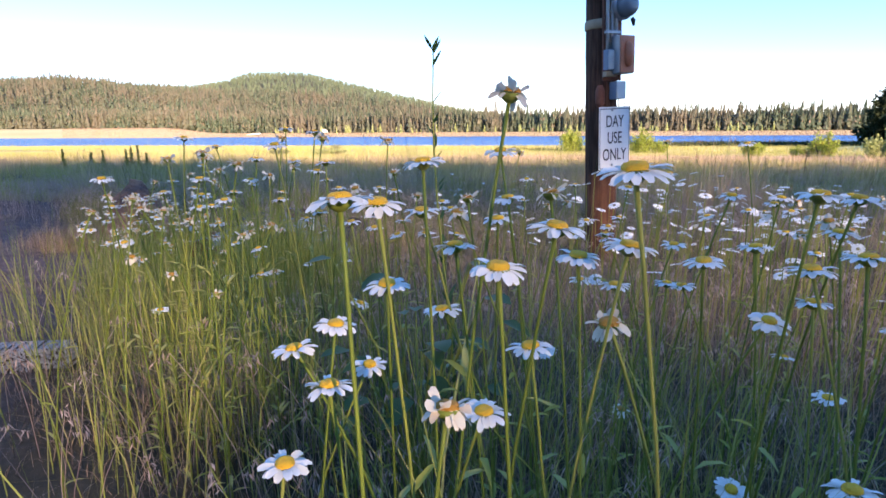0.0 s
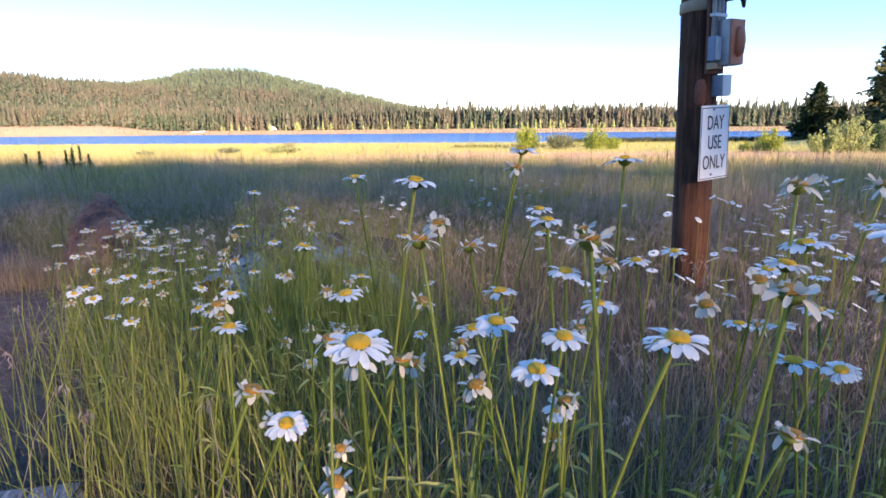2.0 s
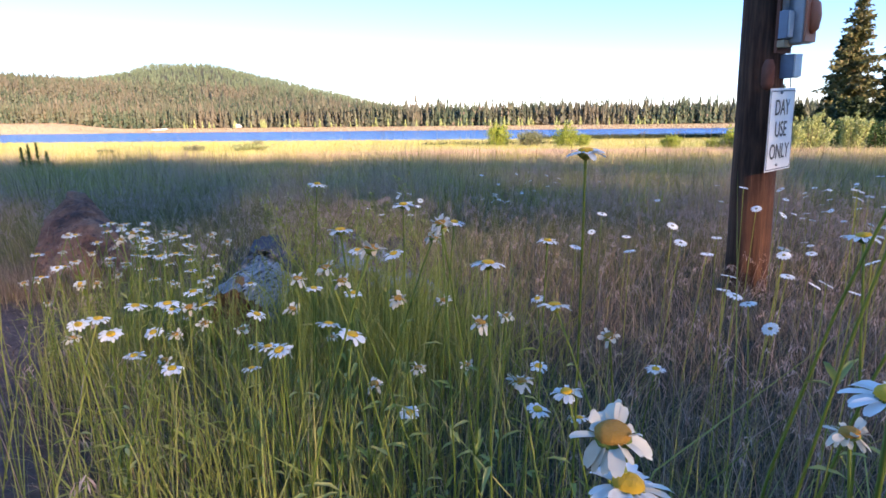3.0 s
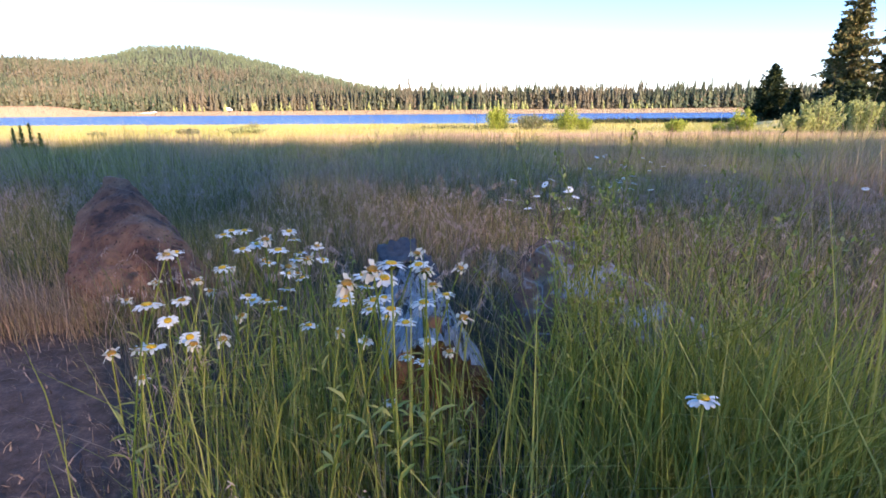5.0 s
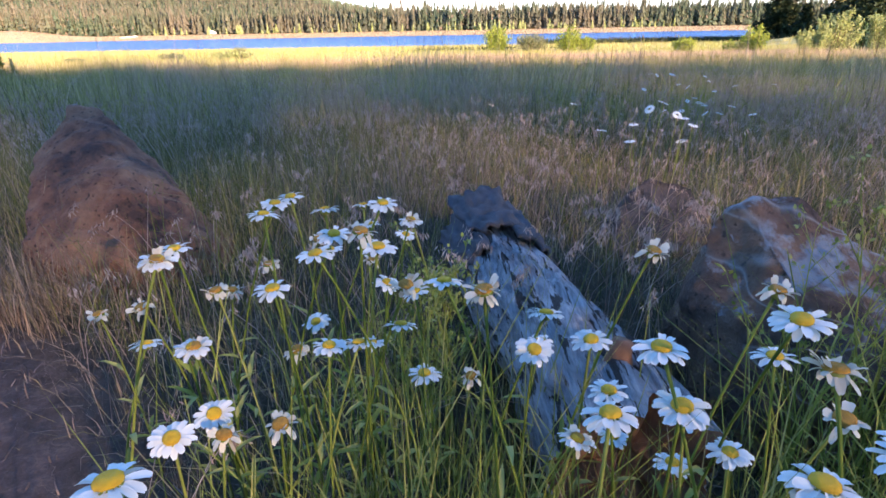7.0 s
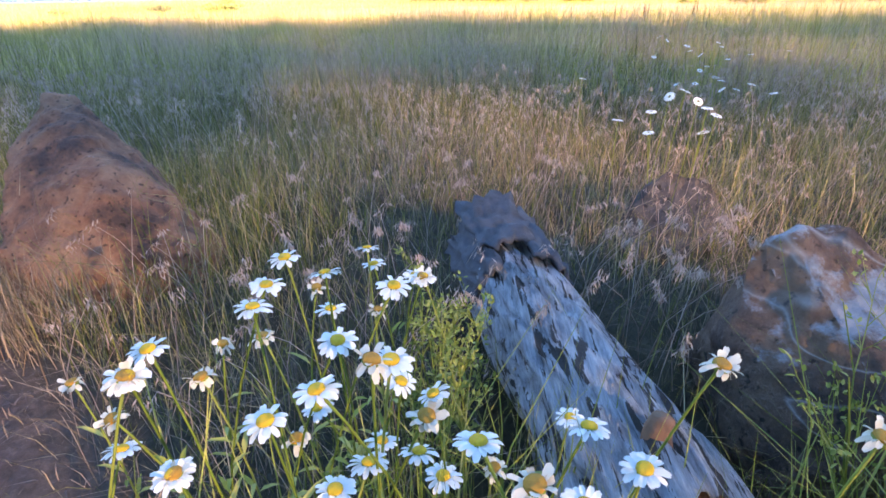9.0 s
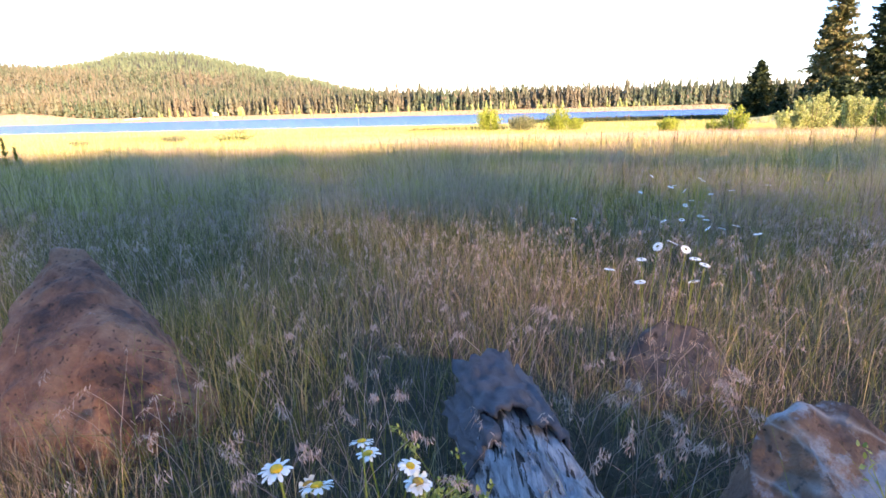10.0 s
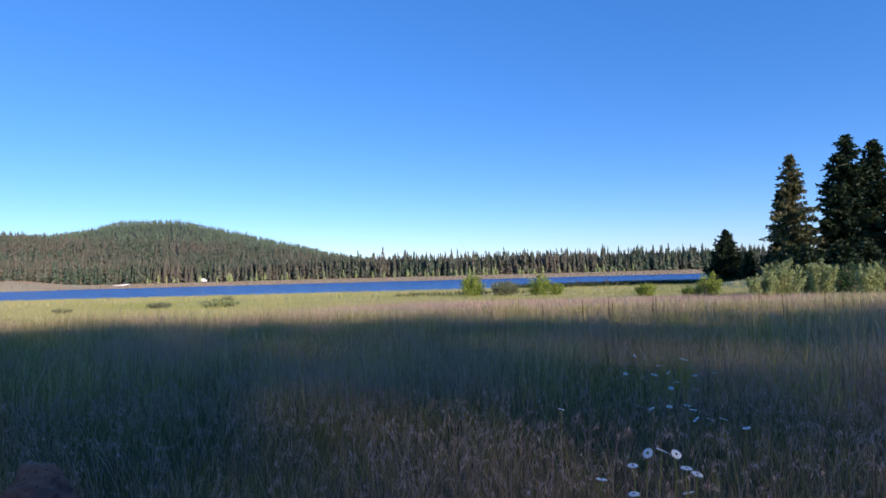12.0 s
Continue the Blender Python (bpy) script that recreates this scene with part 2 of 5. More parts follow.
POLE_WOOD, GROUND, WATER, LOG = wood_pole_material(), ground_material(), water_material(), log_material()
RED_ROCK = rock_material("red_rock", (0.27, 0.122, 0.072), (0.065, 0.038, 0.034), (0.41, 0.22, 0.135), -0.30)
PALE_ROCK = rock_material("lichen_rock", (0.22, 0.125, 0.085), (0.09, 0.055, 0.045), (0.31, 0.19, 0.13), -0.08, True)
DARK_ROCK = rock_material("dark_rock", (0.11, 0.085, 0.08), (0.05, 0.04, 0.04), (0.17, 0.14, 0.13), -0.4)
SLAB = plain("dark_bark", (0.08, 0.082, 0.095), 0.95, wear=0.9, scale=26, bumps=1.0)
LOG_END = plain("rotten_wood", (0.20, 0.10, 0.06), 0.95, wear=0.8, scale=12, bumps=0.9)
SIGN_WHITE = plain("sign_enamel", (0.80, 0.80, 0.80), 0.4, wear=0.2, scale=9, bumps=0.05, tint=(0.8, 0.78, 0.74))
SIGN_BLACK = plain("sign_letter", (0.015, 0.015, 0.017), 0.45, wear=0.1)
GREY_METAL = plain("grey_metal", (0.36, 0.38, 0.41), 0.45, 0.5, wear=0.4)
# Grey box paint, with the blue of its sky-lit shaded sides mixed in.
SHADED_GREY = plain("shaded_grey_paint", (0.20, 0.27, 0.36), 0.5, 0.1, wear=0.3)
ORANGE = plain("faded_orange_paint", (0.62, 0.20, 0.10), 0.6, wear=0.4, tint=(0.6, 0.5, 0.45))
RUST = plain("rust", (0.22, 0.08, 0.05), 0.85, wear=0.6)
PALE_PAINT = plain("pale_paint", (0.66, 0.66, 0.64), 0.5, wear=0.35)
TAN = plain("tan_strap", (0.45, 0.32, 0.20), 0.7, wear=0.5)
DARK_METAL = plain("dark_metal", (0.05, 0.055, 0.065), 0.4, 0.6, wear=0.3)
GLASSY = plain("meter_cover", (0.16, 0.20, 0.24), 0.12, 0.0, wear=0.1, bumps=0.02)
BROWN_STALK = leafy("brown_stalk", [(0.0, (0.06, 0.03, 0.02)), (1.0, (0.15, 0.08, 0.05))], trans=0.1)
WHITE_FAR = plain("white_far_paint", (0.75, 0.75, 0.74), 0.6)


# ---- mesh helpers ----
class Shape:
    """Gathers vertices and faces of one mesh."""

    def __init__(self):
        self.v, self.f = [], []

    def add(self, verts, faces):
        k = len(self.v)
        self.v += [tuple(p) for p in verts]
        self.f += [tuple(i + k for i in q) for q in faces]

    def tube(self, pts, radii, sides=6, cap=True):
        pts = [Vector(p) for p in pts]
        k, n = len(self.v), len(pts)
        for i, p in enumerate(pts):
            d = (pts[min(i + 1, n - 1)] - pts[max(i - 1, 0)]).normalized()
            a = d.cross(Vector((0, 1, 0)) if abs(d.y) < 0.9 else Vector((1, 0, 0))).normalized()
            b = d.cross(a)
            r = radii[i] if not isinstance(radii, float) else radii
            for s in range(sides):
                w = 2 * math.pi * s / sides
                self.v.append(tuple(p + (a * math.cos(w) + b * math.sin(w)) * r))
        for i in range(n - 1):
            for s in range(sides):
                t = (s + 1) % sides
                self.f.append((k + i * sides + s, k + i * sides + t, k + (i + 1) * sides + t, k + (i + 1) * sides + s))
        if cap:
            self.f.append(tuple(k + s for s in reversed(range(sides))))
            self.f.append(tuple(k + (n - 1) * sides + s for s in range(sides)))

    def leaf(self, base, direction, length, width, curl=0.25, up=(0, 0, 1)):
        """A pointed leaf of six faces with a midrib fold."""
        d, base = Vector(direction).normalized(), Vector(base)
        side = d.cross(Vector(up))
        side = side.normalized() if side.length > 1e-4 else Vector((1, 0, 0))
        nrm = side.cross(d)
        p = lambda s, w, h: base + d * (length * s) + side * (width * w) + nrm * (length * h)
        self.add([p(0, 0, 0), p(.35, -.5, .06), p(.35, 0, 0), p(.35, .5, .06), p(.75, -.33, .04 - curl * .4), p(.75, 0, -curl * .45), p(.75, .33, .04 - curl * .4), p(1, 0, -curl)],
                 [(0, 2, 1), (0, 3, 2), (1, 2, 5, 4), (2, 3, 6, 5), (4, 5, 7), (5, 6, 7)])

    def box(self, c, size, m=None):
        bm = bmesh.new()
        bmesh.ops.create_cube(bm, size=1.0)
        bmesh.ops.scale(bm, vec=size, verts=bm.verts)
        bmesh.ops.bevel(bm, geom=bm.edges[:], offset=min(size) * 0.09, segments=2, profile=0.7, affect="EDGES")
        bmesh.ops.translate(bm, vec=c, verts=bm.verts)
        self.bm(bm, m)

    def bm(self, bm, m=None):
        bm.verts.index_update()
        self.add([(m @ v.co if m else v.co) for v in bm.verts], [[v.index for v in f.verts] for f in bm.faces])
        bm.free()

    def mesh(self, name, mat, smooth=True):
        me = bpy.data.meshes.new(name)
        me.from_pydata(self.v, [], self.f)
        me.materials.append(mat)
        if smooth:
            me.polygons.foreach_set("use_smooth", [True] * len(me.polygons))
        me.update()
        return me


def big_mesh(name, V, F, mat, smooth=False):
    """One mesh from arrays of vertices (n, 3) and of faces (m, k)."""
    me = bpy.data.meshes.new(name)
    k = F.shape[1]
    me.vertices.add(len(V))
    me.vertices.foreach_set("co", np.ascontiguousarray(V, dtype=np.float32).ravel())
    me.loops.add(F.size)
    me.loops.foreach_set("vertex_index", np.ascontiguousarray(F, dtype=np.int32).ravel())
    me.polygons.add(len(F))
    me.polygons.foreach_set("loop_start", np.arange(0, F.size, k, dtype=np.int32))
    me.polygons.foreach_set("use_smooth", np.full(len(F), smooth))
    me.materials.append(mat)
    me.update(calc_edges=True)
    return me


def part(name, shape, mat, parent, label="", smooth=True):
    me = shape.mesh(name, mat, smooth) if isinstance(shape, Shape) else shape
    ob = new(name, me)
    ob.parent = parent
    return tagged(ob, label)


def root(name, at, label, category, group="", turn=0.0):
    ob = new(name)
    ob.empty_display_size = 0.1
    ob.matrix_world = pose(*at, 0, 0, turn)
    return tagged(ob, label, category, group)


# ---- the lie of the land ----
def ease(a, b, x):
    t = np.clip((x - a) / (b - a), 0, 1)
    return t * t * (3 - 2 * t)


LIE_Y = [-400, -60, -6, -3.4, -2.2, -0.9, 0.3, 2, 60, 198, 225, 330, 352, 425, 520]
LIE_Z = [6, 2.0, 0.22, 0.17, 0.07, 0.04, 0.0, -0.12, -2.63, -7.1, -9, -9, -7.1, -5.6, -5.0]
RIDGE_U = [-3.0, -1.0, -0.87, -0.78, -0.70, -0.58, -0.39, -0.29, -0.19, -0.05]
RIDGE_Z = [80, 76, 63, 56, 50, 47, 38, 26, 10, 0]
HILL_U = [-1.2, -0.72, -0.64, -0.60, -0.49, -0.395, -0.29, -0.19, -0.09, 0.05]
HILL_Z = [32, 58, 76, 94, 99, 72, 47, 28, 11, 0]


def land(x, y):
    x, y = np.asarray(x, float), np.asarray(y, float)
    z = np.interp(y, LIE_Y, LIE_Z)
    u = x / np.maximum(y, 100)
    z = z + 2.4 * ease(.50, .66, u) * ease(25, 60, y) * (1 - ease(185, 245, y))
    z = z + np.interp(u, RIDGE_U, RIDGE_Z) * ease(430, 800, y)
    z = z + np.interp(u, HILL_U, HILL_Z) * ease(900, 1500, y)
    z = z + 5.0 * ease(-0.66, -0.80, u) * ease(330, 400, y) * (1 - ease(430, 520, y))
    near = 1 - ease(20, 60, np.abs(y))
    z = z + near * (0.016 * np.sin(x * 2.1 + 0.7 * y) * np.cos(y * 1.7 - 0.4 * x) + 0.02 * np.sin(x * 0.6 + 1.0) * np.sin(y * 0.5))
    return z


def path_mask(x, y):
    """The trodden strip that runs ahead along the flowers: 1 on it, 0 off it."""
    edge = np.interp(y, [-7, -4.5, -3.2, -2.4, -1.6, -1.2, -1.0, -0.5, 1, 15], [3.3, 2.85, 2.0, 1.35, 0.8, 0.5, 0.15, -0.5, -2.4, -16]) + 0.05 * np.sin(y * 6.3)
    d = (edge - x) / 1.6
    return ease(-0.12, 0.18, d) * (1 - ease(1.25, 1.75, d)) * (1 - ease(14, 20, y))


def axis(stops):
    return np.concatenate([np.arange(a, b, s) for a, b, s in stops] + [[stops[-1][1]]])


gx = axis([(-3000, -400, 100), (-400, -60, 20), (-60, -10, 2.5), (-10, 12, 0.16), (12, 60, 2.5), (60, 400, 20), (400, 3000, 100)])
gy = axis([(-400, -60, 20), (-60, -7, 3), (-7, 8, 0.16), (8, 30, 0.9), (30, 240, 6), (240, 560, 10), (560, 1700, 40), (1700, 4000, 300)])
GX, GY = np.meshgrid(gx, gy)
rng = np.random.default_rng(5)
GZ = land(GX, GY) + np.where((np.abs(GX) < 12) & (GY < 9) & (GY > -8), rng.normal(0, 0.010, GX.shape), 0)
idx = np.arange(GX.size).reshape(GX.shape)
quads = np.stack([idx[:-1, :-1], idx[:-1, 1:], idx[1:, 1:], idx[1:, :-1]], -1).reshape(-1, 4)
ground_mesh = big_mesh("ground", np.stack([GX, GY, GZ], -1).reshape(-1, 3), quads, GROUND, True)
zones = np.ones((GX.size, 4), np.float32)
zones[:, 0] = path_mask(GX, GY).ravel()
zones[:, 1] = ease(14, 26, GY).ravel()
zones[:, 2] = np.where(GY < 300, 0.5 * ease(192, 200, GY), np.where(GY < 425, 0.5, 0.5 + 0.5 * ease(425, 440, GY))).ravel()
zone_layer = ground_mesh.attributes.new("zones", "FLOAT_COLOR", "POINT")
zone_layer.data.foreach_set("color", zones.ravel())
tagged(new("ground", ground_mesh), "meadow ground sloping down to the lake shore", "ground", kind="structure")

lake = Shape()
lake.add([(-2600, 150, -7.1), (2600, 150, -7.1), (2600, 390, -7.1), (-2600, 390, -7.1)], [(0, 1, 2, 3)])
tagged(new("water", lake.mesh("water", WATER, False)), "blue lake water under a clear sky", "lake", kind="structure")


# ---- grass ----
WALKED = np.array([eye[:2] for _, eye, _, _ in PATH])
WALKED = np.concatenate([WALKED[:-1] + (WALKED[1:] - WALKED[:-1]) * k for k in (0, .2, .4, .6, .8)])


def scatter(rng, n, x0, x1, y0, y1):
    return rng.uniform(x0, x1, n), rng.uniform(y0, y1, n)


def blades(name, x, y, h, w, mat, rng, label, lean=0.35, rows=2):
    """Many blades joined in one mesh; rows: 2 bends each blade, 1 leaves it straight."""
    n = len(x)
    z = land(x, y) - 0.01
    a, face = rng.uniform(0, 2 * np.pi, n), rng.uniform(0, np.pi, n)
    bend = np.abs(rng.normal(0, lean, n)) * h
    dx, dy = np.cos(a) * bend, np.sin(a) * bend
    wx, wy = np.cos(face) * w / 2, np.sin(face) * w / 2
    P = lambda s, side, t: np.stack([x + dx * s * s + wx * side * t, y + dy * s * s + wy * side * t, z + h * s * (1 - 0.12 * s)], -1)
    if rows == 2:
        V = np.stack([P(0, -1, .8), P(0, 1, .8), P(.55, -1, .8), P(.55, 1, .8), P(1, 0, 0)], 1)
        F = np.array([(0, 1, 3), (0, 3, 2), (2, 3, 4)])
    else:
        V = np.stack([P(0, -1, 1), P(0, 1, 1), P(1, 0, 0)], 1)
        F = np.array([(0, 1, 2)])
    k = V.shape[1]
    faces = (F[None] + (np.arange(n) * k)[:, None, None]).reshape(-1, 3)
    tagged(new(name, big_mesh(name, V.reshape(-1, 3), faces, mat)), label, "grass", kind="stuff")


def wave(x, y, s, ph=0.0):
    return 0.5 + 0.25 * np.sin(x * s + 1.3 * np.sin(y * s * 0.7 + ph)) + 0.25 * np.cos(y * s * 1.2 + np.sin(x * s * 0.9 + ph))


def near_grass():
    rng = np.random.default_rng(11)
    x, y = scatter(rng, 290000, -4.0, 7.5, -5.9, 3.2)
    clump = wave(x * 1.0, y, 4.2)
    keep = rng.uniform(size=x.size) < (1 - 0.97 * path_mask(x, y)) * (0.35 + 0.65 * clump)
    keep &= ~((x > 1.35) & (x < 1.95) & (y > -1.85) & (y < -0.6) & (rng.uniform(size=x.size) < 0.75))
    bare = np.exp(-((x - 1.86) / .12) ** 2 - ((y + 1.35) / .36) ** 2)
    bare = np.maximum(bare, (.4 + .5 * ease(4.0, 3.6, x)) * ease(-3.5, -4.2, y))
    keep &= bare * .95 < rng.uniform(0, 1, x.size)
    x, y = x[keep], y[keep]
    low = ease(-2.9, -2.2, y) * 0.25
    h = rng.gamma(5, 1 / 5, x.size) * (0.29 - 0.34 * low * 0.75) * (0.6 + 0.6 * wave(x, y, 2.1, 2.0))
    h = np.minimum(h * (1 - 0.65 * path_mask(x, y)), 0.5)
    trodden = np.min([np.hypot(x - wx, y - wy) for wx, wy in WALKED], axis=0)
    h *= 0.25 + 0.75 * ease(0.05, 0.25, trodden)
    dry = 0.25 + wave(x, y, 1.4, 4.0) * 0.95 + 0.7 * path_mask(x, y) + 0.35 * ease(2.4, 3.4, x) * ease(-4.2, -3.2, y) + 0.15 * ease(-3.2, -4.2, y) - 0.5 * ease(-1.5, -0.5, y) > rng.uniform(0.15, 0.95, x.size)
    w = rng.uniform(0.0013, 0.0042, x.size)
    blades("meadow_grass", x[~dry], y[~dry], h[~dry], w[~dry], GREEN_GRASS, rng, "green and yellow-green uncut meadow grass", 0.62)
    blades("dry_grass", x[dry], y[dry], h[dry] * 0.9, w[dry] * 0.8, DRY_GRASS, rng, "dry pinkish tan grass among the flowers", 0.85)
    ux, uy = scatter(rng, 130000, -4.0, 7.0, -5.8, 3.2)
    bare = np.exp(-((ux - 1.86) / .12) ** 2 - ((uy + 1.35) / .36) ** 2)
    bare = np.maximum(bare, .75 * ease(-3.5, -4.2, uy))
    keep = (path_mask(ux, uy) < 0.5) & (bare * .9 < rng.uniform(0, 1, ux.size)) & (wave(ux, uy, 6.0, 1.0) > rng.uniform(0.1, 0.8, ux.size))
    ux, uy = ux[keep], uy[keep]
    blades("undergrowth", ux, uy, rng.gamma(4, 1 / 4, ux.size) * 0.13, rng.uniform(0.0015, 0.004, ux.size), UNDER, rng, "tangled low dry undergrowth", 1.3)
    tuft = rng.normal(0, 1, (3200, 2)) * (0.26, 0.18) + (2.40, -1.95)
    blades("green_tuft", tuft[:, 0], tuft[:, 1], rng.gamma(8, 1 / 8, 3200) * 0.45, rng.uniform(0.002, 0.005, 3200), WEED, rng, "bright yellow-green tuft before the pale boulder", 0.45)
    tuft = rng.normal(0, 1, (3600, 2)) * (0.24, 0.12) + (-0.22, -0.86)
    blades("dry_tuft", tuft[:, 0], tuft[:, 1], rng.gamma(8, 1 / 8, 3600) * 0.18, rng.uniform(0.0015, 0.0035, 3600), DRY_GRASS, rng, "pale dry grass growing against the red boulder", 0.35)
    for cx, cy, sx, sy, n, hh in ((1.42, -1.92, .19, .22, 900, .42), (2.4, -2.95, .42, .3, 900, .5), (3.3, -3.55, .35, .25, 500, .55), (4.3, -4.1, .3, .4, 700, .6)):
        tuft = rng.normal(0, 1, (n, 2)) * (sx, sy) + (cx, cy)
        blades("flower_stalks", tuft[:, 0], tuft[:, 1], rng.gamma(12, 1 / 12, n) * hh, rng.uniform(0.0025, 0.0045, n), STALKS, rng, "crowded yellow-green stalks under the daisies", 0.3)
    x, y = scatter(rng, 90000, -3.5, 3.2, -5.5, 2.0)
    keep = rng.uniform(size=x.size) < path_mask(x, y) * (0.3 + 0.7 * wave(x, y, 5.0))
    x, y = x[keep], y[keep]
    blades("dry_litter", x, y, rng.gamma(3, 1 / 3, x.size) * 0.03, rng.uniform(0.002, 0.006, x.size), LITTER, rng, "short trodden dry grass and litter on the path", 1.6)
    x, y = scatter(rng, 110000, -10, 13, 3.2, 10)
    h = rng.gamma(5, 1 / 5, x.size) * 0.40 * (0.4 + 1.0 * wave(x, y, 1.3) * (0.5 + wave(x, y, 3.1, 1.0)))
    h *= 1 - 0.6 * path_mask(x, y)
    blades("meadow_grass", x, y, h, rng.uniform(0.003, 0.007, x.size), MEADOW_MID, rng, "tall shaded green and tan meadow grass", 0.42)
    cx, cy = scatter(rng, 420, -13, 16, 2.6, 17)
    x, y = np.repeat(cx, 70) + rng.normal(0, .16, 420 * 70), np.repeat(cy, 70) + rng.normal(0, .16, 420 * 70)
    blades("grass_tufts", x, y, rng.gamma(10, 1 / 10, x.size) * 0.5, rng.uniform(0.003, 0.008, x.size), TUFT, rng, "olive and yellow tufts in the shaded meadow", 0.25)
    x, y = scatter(rng, 15000, -16, 19, 2.4, 17)
    blades("tall_stalks", x, y, rng.uniform(0.25, 0.58, x.size), rng.uniform(0.002, 0.006, x.size), DRY_GRASS, rng, "thin dry stalks standing above the grass", 0.2)


def mid_grass():
    rng = np.random.default_rng(12)
    x, y = scatter(rng, 150000, -30, 34, 10, 27)
    h = rng.gamma(5, 1 / 5, x.size) * 0.44 * (0.45 + 0.9 * wave(x, y, 0.7) * (0.5 + wave(x, y, 1.7, 1.0)))
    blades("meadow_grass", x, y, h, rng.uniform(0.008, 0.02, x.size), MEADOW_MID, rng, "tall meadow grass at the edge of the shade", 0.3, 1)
    x, y = scatter(rng, 190000, -85, 85, 26, 90)
    h = rng.gamma(7, 1 / 7, x.size) * 0.31 * (0.7 + 0.5 * wave(x, y, 0.25))
    band = np.exp(-((y - 42 - 0.1 * x) / 10) ** 2) * ease(-14, 0, x) * (1 - .6 * ease(20, 34, x)) * 2.2
    pink = band * (0.4 + wave(x, y, 0.3)) > rng.uniform(0, 1, x.size)
    w = rng.uniform(0.018, 0.04, x.size)
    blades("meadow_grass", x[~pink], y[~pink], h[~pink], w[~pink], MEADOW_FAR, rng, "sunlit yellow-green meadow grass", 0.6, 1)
    blades("seed_grass", x[pink], y[pink], h[pink] * 1.1, w[pink], PINK_GRASS, rng, "sunlit pink and straw seed grass", 0.6, 1)
    x, y = scatter(rng, 60000, -190, 150, 88, 197)
    h = rng.gamma(7, 1 / 7, x.size) * 0.6
    blades("shore_grass", x, y, h, rng.uniform(0.06, 0.14, x.size), MEADOW_FAR, rng, "sunlit straw-coloured grass towards the shore", 0.3, 1)
    y = rng.uniform(340, 427, 46000)
    x = y * rng.uniform(-1.05, .62, y.size)
    blades("shore_grass", x, y, rng.gamma(6, 1 / 6, x.size) * 0.5, rng.uniform(0.2, 0.5, x.size), DRY_GRASS, rng, "dry straw-coloured grass on the far shore", 0.3, 1)
    x, y = scatter(rng, 12000, 24, 105, 172, 201)
    keep = (x - 24) / 80 + rng.normal(0, 0.2, x.size) > 0.1
    x, y = x[keep], y[keep]
    blades("reeds", x, y, rng.uniform(1.2, 2.4, x.size), rng.uniform(0.14, 0.3, x.size), REED, rng, "dark green reeds along the water's edge", 0.15, 1)
    x = rng.uniform(-8, 20, 1500)
    y = rng.normal(100, 3.0, 1500)
    blades("reeds", x, y, rng.uniform(0.5, 1.1, x.size), rng.uniform(0.05, 0.12, x.size), REED, rng, "dark low sedge patch beside the bushes", 0.2, 1)


def plumes(name, x, y, h, rng, label, size=0.055, nod=0.35, n_spike=16):
    """Drooping seed heads on thin stalks, joined."""
    shape = Shape()
    for px, py, ph in zip(x, y, h):
        base = Vector((px, py, float(land(px, py))))
        a = rng.uniform(0, 6.28)
        d = Vector((math.cos(a), math.sin(a), 0))
        pts = [base + d * (nod * ph * s * s) + Vector((0, 0, ph * s * (1 - 0.25 * s * nod))) for s in (0, 0.4, 0.75, 1.0)]
        tip = pts[-1] + d * size * 0.9 + Vector((0, 0, -size * 0.5))
        shape.tube(pts + [tip], [0.0012, 0.0011, 0.0009, 0.0007, 0.0004], 3, False)
        for i in range(n_spike):
            s = rng.uniform(-0.6, 1.0)
            c = pts[-1] + (tip - pts[-1]) * s + Vector(rng.normal(0, size * 0.16, 3))
            k = Vector((rng.normal(0, .5), rng.normal(0, .5), -1.0)).normalized()
            side = k.cross(Vector((rng.normal(), rng.normal(), 0.1))).normalized() * size * 0.045
            L = size * rng.uniform(0.35, 0.7)
            shape.add([c - side * 0.3, c + side * 0.3, c + k * L * 0.5 + side, c + k * L * 0.5 - side, c + k * L], [(0, 1, 2, 3), (3, 2, 4)])
    tagged(new(name, shape.mesh(name, PLUME, False)), label, "grass", kind="stuff")


near_grass()
mid_grass()
rng = np.random.default_rng(21)
x, y = scatter(rng, 4600, -2.5, 6.5, -4.6, 2.4)
keep = (wave(x, y, 1.4, 4.0) + 0.4 * path_mask(x, y) + 0.5 * ease(2.5, 3.5, x) > rng.uniform(0.25, 1.1, x.size)) & (path_mask(x, y) < 0.6)
plumes("seed_grass", x[keep], y[keep], rng.uniform(0.28, 0.5, keep.sum()) * (1 - 0.25 * ease(-2.8, -2.0, y[keep])), rng, "dry grass with drooping pinkish seed heads", 0.038, 0.35, 12)
x, y = scatter(rng, 6500, -6, 9, 0.2, 8)
plumes("seed_grass", x, y, rng.uniform(0.25, 0.52, x.size), rng, "dry seed grass scattered over the shaded meadow", 0.05, 0.3, 8)

spot = np.concatenate([rng.normal(0, 1, (22, 2)) * (.10, .13) + (1.87, -0.95), rng.normal(0, 1, (10, 2)) * (.06, .07) + (1.12, -1.18), rng.normal(0, 1, (9, 2)) * (.18, .12) + (0.9, -.75), rng.normal(0, 1, (8, 2)) * (.09, .12) + (1.53, -0.46)])
plumes("seed_grass", spot[:, 0], spot[:, 1], rng.uniform(0.32, 0.46, len(spot)), rng, "drooping pink seed heads around the log", 0.036, 0.5, 46)


# ---- daisies ----
LEANS = {}   # how far each bloom hangs beside its root


